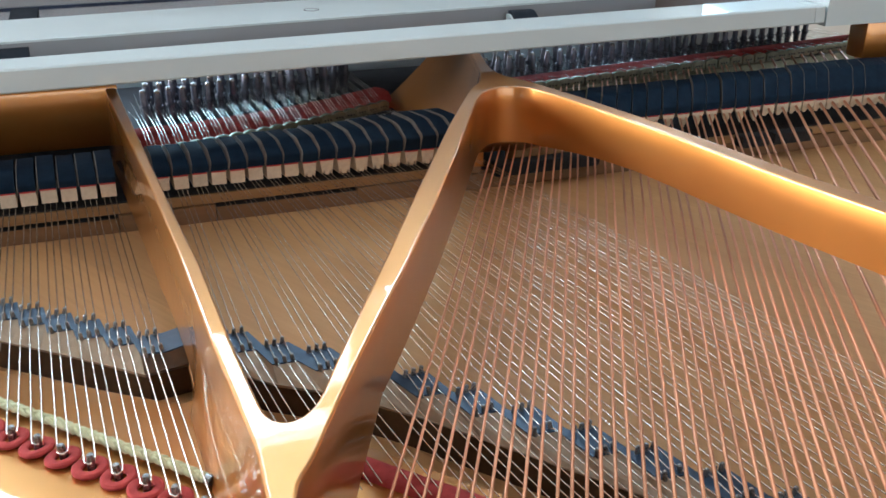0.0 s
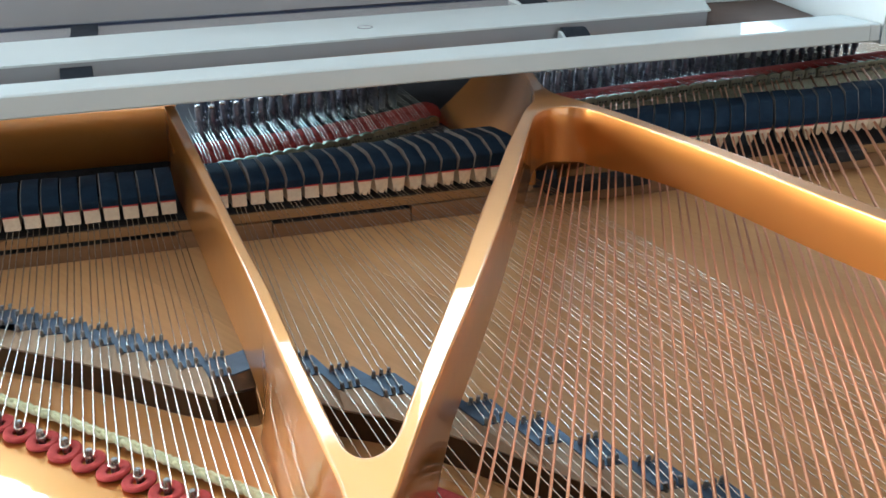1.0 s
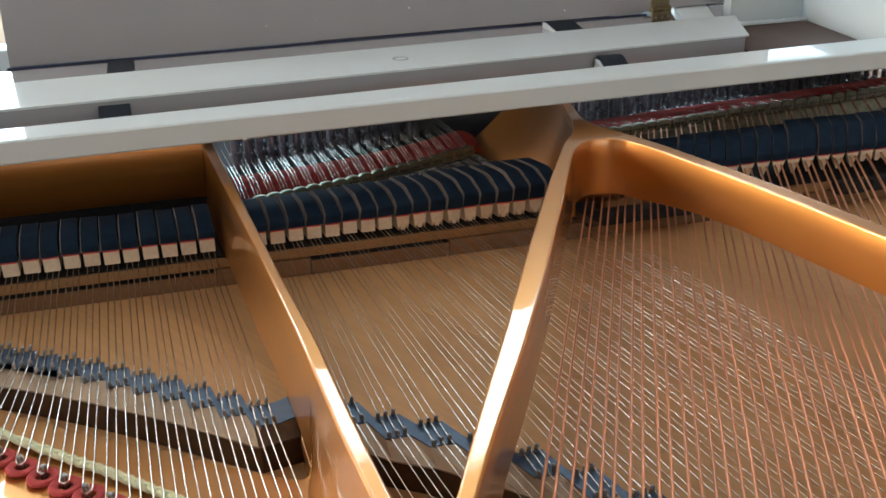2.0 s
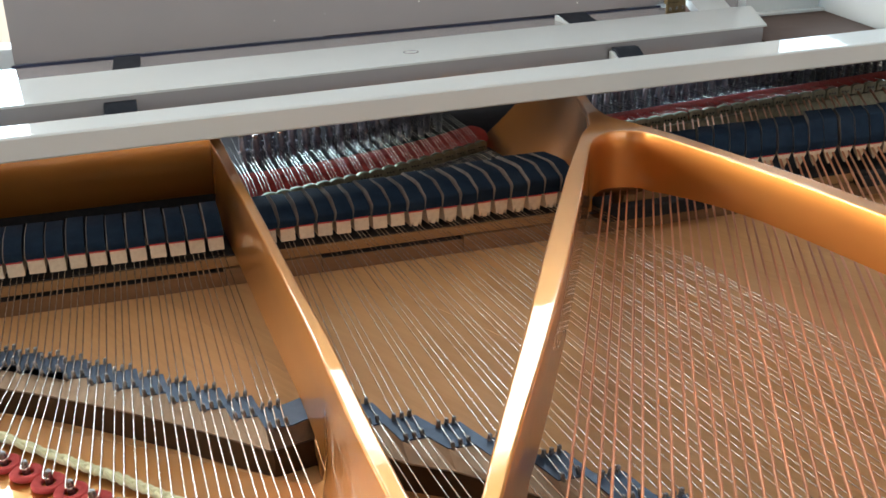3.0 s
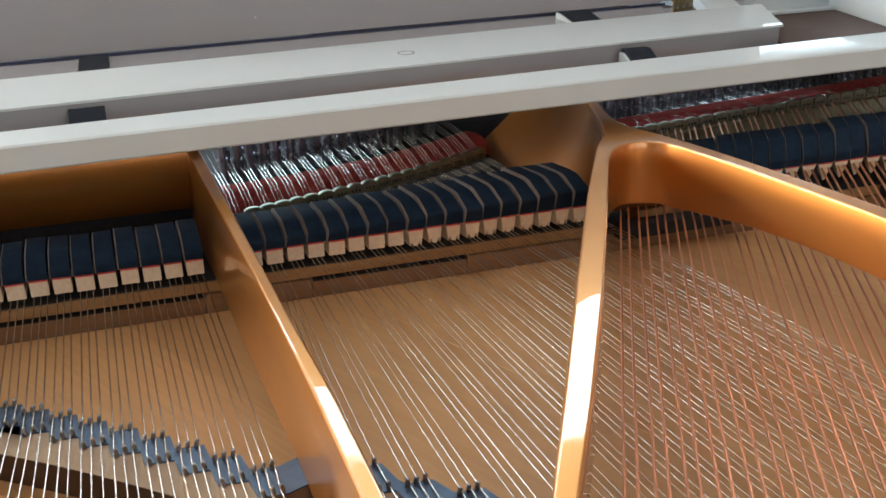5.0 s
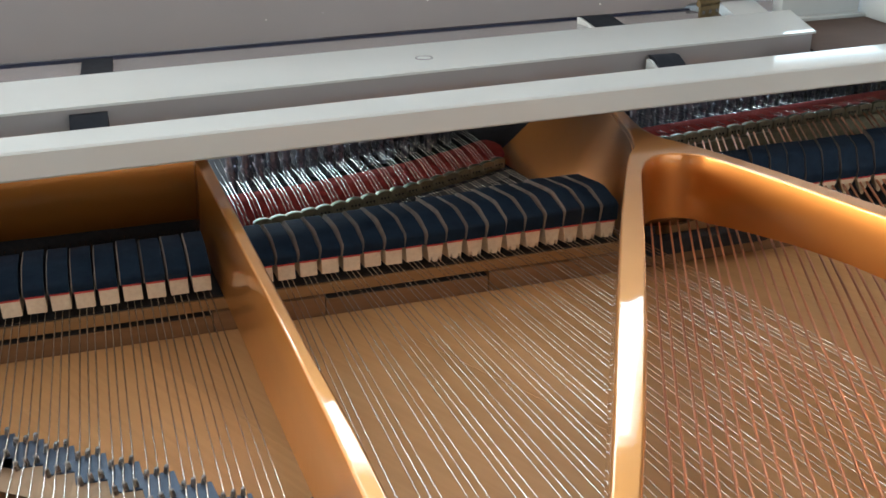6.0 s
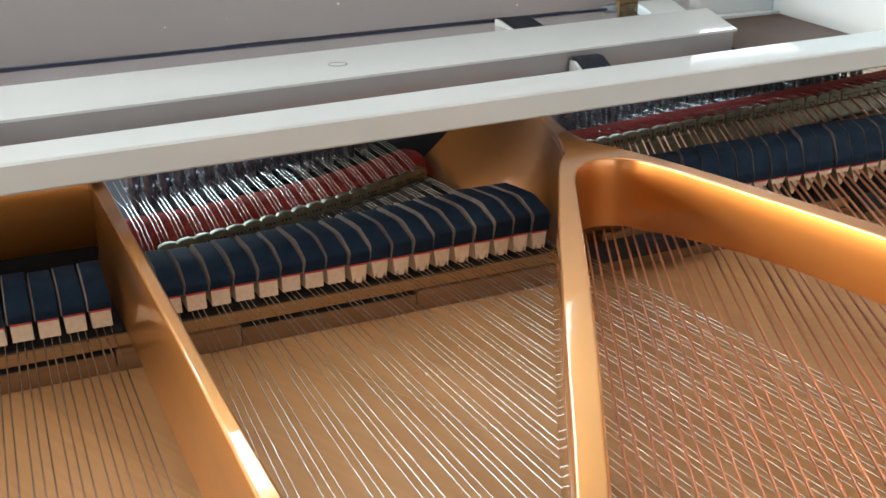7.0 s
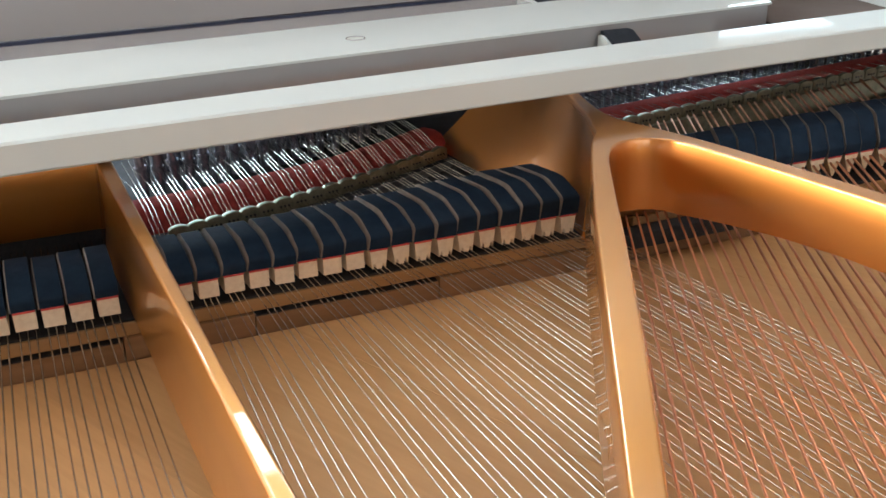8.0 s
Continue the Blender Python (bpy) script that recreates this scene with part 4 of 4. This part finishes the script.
def lay_strings():
    drop, up = 0.0176, 0.0004
    zs = Z_STR
    m = 0
    for k in TREBLE:
        d, b = treble(k)
        for s in (1, 0, -1):
            x, y = b.x + s * 0.0040, b.y + s * 0.0005
            hx, hy = HITCH[m // 2] if m // 2 < len(HITCH) else (HITCH[-1][0] - 0.0103 * (m // 2 - 19), HITCH[-1][1] + 0.0107 * (m // 2 - 19))
            side = 0.0022 if m % 2 == 0 else -0.0022
            sl = (d.x + s * 0.0037 - x) / (d.y - y)
            far = (x + sl * (0.742 - y), 0.742, zs + 0.0004)
            string("steel_string", [far, (x, y, zs + up), (x, y - drop + s * 0.0004, zs + up), (hx + side, hy + 0.004, Z_PLATE + 0.0042), (hx + side * 0.9, hy, Z_PLATE + 0.0042), (hx, hy - 0.0022, Z_PLATE + 0.0042)], 0.00041, STEEL, "polished steel treble string over the graphited bridge", "treble strings")
            m += 1
    for n in TENOR:
        d, b, a = tenor(n)
        for s in (-1, 0, 1):
            x, y = b.x + s * 0.0040, b.y + s * 0.0005
            ax = a.x + s * 0.0028
            row = (0.098, 0.124, 0.150)[s + 1] + (0.006 if n % 2 else 0)
            pin = (a.x - 0.006 + s * 0.004 - 0.0037, a.y + row, 0.9615 + 0.001 * s)
            ex = x + (x - ax) * 0.22 + 0.012
            pts = [pin, (ax - 0.005, a.y + 0.070, 0.9598), (ax - 0.002, a.y + 0.034, 0.9585), (ax, a.y + 0.004, 0.9522), (ax, a.y - 0.003, zs), (x, y, zs + up), (x + 0.001, y - drop + s * 0.0006, zs + up), (ex, y - drop - 0.105, Z_PLATE + 0.0045)]
            string("steel_string", pts, 0.00030, STEEL, "polished steel tenor string from agraffe to bridge", "tenor strings")
    for i in BASS:
        d, a = bass(i)
        sides = (-0.0029, 0.0029) if i < 18 else (0.0,)
        r = 0.00064 + 0.000017 * i if i < 18 else 0.00112 + 0.00003 * (i - 18)
        for s in sides:
            end = -0.20
            p0 = (d.x + s + bass_slope(i) * (a.y - 0.014 - 0.637), a.y - 0.014, 0.9655)
            p1 = (d.x + s + bass_slope(i) * (end - 0.637), end, 0.9700)
            string("copper_string", [p0, p1], r, COPPER, "reddish copper-wound bass string above the soundboard", "bass strings", 8)
            core = [(p0[0], p0[1], p0[2]), (a.x + s * 0.8, a.y, 0.9655), (a.x + s * 0.8 - 0.002, a.y + 0.030, 0.9660), (a.x + s * 1.2 - 0.006, a.y + 0.088, 0.9650)]
            string("core_wire", core, 0.00034, STEEL, "bare steel end of a bass string at its agraffe", "bass string ends")


lay_strings()


# ---- agraffes, felts and tuning pins ----
def agraffe_thing():
    ob = thing("agraffe", "aged brass agraffe with round top guiding the strings", "agraffe", "agraffes")
    bm = bmesh.new()
    w = 0.0062
    prof = [(-w, -0.0040), (-w, 0.0040)] + [(-w + 2 * w * t, 0.0042 + 0.0018 * math.sin(math.pi * t) ** 0.8) for t in (0.12, 0.28, 0.5, 0.72, 0.88)] + [(w, 0.0040), (w, -0.0040)]
    a = [bm.verts.new((x, -0.0030, z)) for x, z in prof]
    b = [bm.verts.new((x, 0.0012, z)) for x, z in prof]
    k = len(prof)
    for q in range(k):
        bm.faces.new((a[q], a[(q + 1) % k], b[(q + 1) % k], b[q]))
    f0, f1 = bm.faces.new(a[::-1]), bm.faces.new(b)
    bmesh.ops.bevel(bm, geom=list(f0.edges) + list(f1.edges), offset=0.0004, segments=2, affect="EDGES", profile=0.5)
    part("body", bm, BRASS, ob, smooth=24)
    for dx in (-0.0028, 0, 0.0028):
        bm = bmesh.new()
        tube(bm, [(dx, -0.00315, 0.0004), (dx, -0.0028, 0.0004)], 0.0009, 8)
        part("string_hole", bm, PIN_BED, ob)
    return ob


def tuning_pin_thing():
    ob = thing("tuning_pin", "blued steel tuning pin with bright wire coil", "tuning pin", "tuning pins")
    bm = bmesh.new()
    lathe(bm, [(0.0032, -0.022), (0.0032, 0.0085), (0.0029, 0.0100), (0.0027, 0.0108), (0.0027, 0.0112)], 12)
    part("pin", bm, TUNING_STEEL, ob)
    bm = bmesh.new()
    lathe(bm, [(0.0027, 0.0112), (0.0028, 0.0124), (0.0024, 0.0134), (0.0013, 0.0139)], 12)
    part("pin_top", bm, PIN_STEEL, ob, "bright rounded pin top")
    bm = bmesh.new()
    pts = [(0.0042 * math.cos(t * 0.7), 0.0042 * math.sin(t * 0.7), -0.0035 + 0.00012 * t) for t in range(0, 30)]
    tube(bm, pts, 0.0006, 5)
    part("coil", bm, TUNING_STEEL, ob, "steel wire coil", smooth=100)
    return ob


def felt_band(name, line, width, z, high, label):
    bm = bmesh.new()
    rows = []
    for i, p in enumerate(line):
        d = (line[min(i + 1, len(line) - 1)] - line[max(i - 1, 0)]).normalized()
        nrm = Vector((-d.y, d.x))
        rows.append([bm.verts.new((p.x + nrm.x * width * u, p.y + nrm.y * width * u, z + high * h)) for u, h in ((0, 0), (0.03, 0.55), (0.15, 0.88), (0.35, 1), (0.65, 1), (0.85, 0.88), (0.97, 0.55), (1, 0))])
    for a, b in zip(rows, rows[1:]):
        for k in range(8):
            bm.faces.new((a[k], a[(k + 1) % 8], b[(k + 1) % 8], b[k]))
    bm.faces.new(rows[0][::-1])
    bm.faces.new(rows[-1])
    return tagged(link(name, bm, RED_FELT), label, "felt strip")


def front_end():
    ag, pin = agraffe_thing(), tuning_pin_thing()
    rng = random.Random(8)
    used = [False, False]

    def put(ob, which, m):
        if used[which]:
            copy_thing(ob, m)
        else:
            ob.matrix_basis = m
            used[which] = True

    for n in range(1, 19):
        d, b, a = tenor(n)
        _, _, a2 = tenor(n - 1)
        turn = math.atan2(a.y - a2.y, a.x - a2.x) * 0.6
        put(ag, 0, Matrix.Translation((a.x, a.y, 0.9508)) @ Matrix.Rotation(turn, 4, "Z"))
    for i in range(0, 32):
        d, a = bass(i)
        put(ag, 0, Matrix.Translation((a.x, a.y, 0.9648)) @ Matrix.Rotation(0.06, 4, "Z") @ Matrix.Diagonal((1.16, 1, 1, 1)))
    for n in range(1, 19):
        d, b, a = tenor(n)
        for s in (-1, 0, 1):
            row = (0.098, 0.124, 0.150)[s + 1] + (0.006 if n % 2 else 0)
            put(pin, 1, Matrix.Translation((a.x - 0.006 + s * 0.004, a.y + row, 0.9628)) @ Euler((rng.uniform(-0.1, -0.02), rng.uniform(-0.03, 0.03), rng.uniform(0, 6))).to_matrix().to_4x4())
    for i in range(0, 31):
        d, a = bass(i)
        for s in ((-1, 1) if i < 18 else (0,)):
            put(pin, 1, Matrix.Translation((a.x - 0.006 + s * 0.0035, a.y + 0.092 + 0.012 * s, 0.9645)) @ Euler((rng.uniform(-0.1, -0.02), rng.uniform(-0.03, 0.03), rng.uniform(0, 6))).to_matrix().to_4x4())
    line = [Vector((x, y)) for x, y in ((-0.012, 0.762), (0.03, 0.7665), (0.057, 0.7715), (0.10, 0.782), (0.145, 0.796), (0.19, 0.815), (0.232, 0.838))]
    felt_band("red_felt_strip", line, 0.034, 0.9405, 0.0165, "crimson felt strip under the tenor string ends")
    line = [Vector(bass(i)[1]) + Vector((0, 0.016)) for i in range(-1, 33)]
    felt_band("red_felt_strip", line, 0.036, 0.9405, 0.0262, "crimson felt strip under the bass string ends")
    # plain ledge under the bass agraffes
    bm = bmesh.new()
    slab(bm, [(bass(0)[1].x - 0.014, bass(0)[1].y - 0.008), (bass(32)[1].x, bass(32)[1].y - 0.008), (bass(32)[1].x, bass(32)[1].y + 0.011), (bass(0)[1].x - 0.014, bass(0)[1].y + 0.011)], 0.9405, 0.9609, 0.001)
    tagged(link("agraffe_ledge", bm, BRASS), "dull brass-coloured ledge carrying the bass agraffes", "ledge")
    bm = bmesh.new()
    slab(bm, [(0.0, 0.722), (0.06, 0.738), (0.12, 0.758), (0.17, 0.778), (0.222, 0.803), (0.222, 0.825), (0.17, 0.799), (0.12, 0.779), (0.06, 0.759), (0.0, 0.744)], 0.9405, 0.9469)
    tagged(link("agraffe_ledge", bm, PIN_BED), "black ledge carrying the tenor agraffes", "ledge")
    # red felt band beside the V rib, below the copper strings
    line = [Vector(p) for p in spline([(0.0445, 0.2935), (0.0593, 0.2765), (0.075, 0.2595), (0.10, 0.2325), (0.16, 0.168), (0.24, 0.08)], 4)]
    felt_band("red_felt_strip", line, 0.0115, Z_PLATE - 0.0005, 0.0045, "crimson felt strip along the plate under the strings")


front_end()


# ---- braided cord woven through the treble string ends ----
def braid():
    ob = thing("braided_cord", "pale green braided damping cord woven through treble strings", "cord")
    line = [Vector((x, y, 0)) for x, y in ((-0.20, 0.4985), (-0.1254, 0.4248), (-0.0938, 0.3952), (-0.0655, 0.3660), (-0.0430, 0.3418), (-0.0218, 0.3200), (-0.0078, 0.3035))]
    p = spline(line, 16)
    for strand in range(3):
        bm = bmesh.new()
        pts = []
        for i, q in enumerate(p):
            d = (p[min(i + 1, len(p) - 1)] - p[max(i - 1, 0)]).normalized()
            nrm = Vector((-d.y, d.x, 0))
            ph = i * 0.85 + strand * 2.094
            pts.append(q + nrm * (0.0015 * math.sin(ph)) + Vector((0, 0, Z_PLATE + 0.0025 + 0.0009 * math.sin(2 * ph))))
        tube(bm, pts, 0.00125, 7)
        part("strand", bm, BRAID_A, ob, smooth=100)
    bm = bmesh.new()
    tube(bm, [p[-1] + Vector((-0.001, 0.001, Z_PLATE + 0.0025)), p[-1] + Vector((0.0012, -0.0013, Z_PLATE + 0.0025))], 0.0024, 10)
    part("end_tip", bm, PIN_STEEL, ob, "dark cut end")


braid()
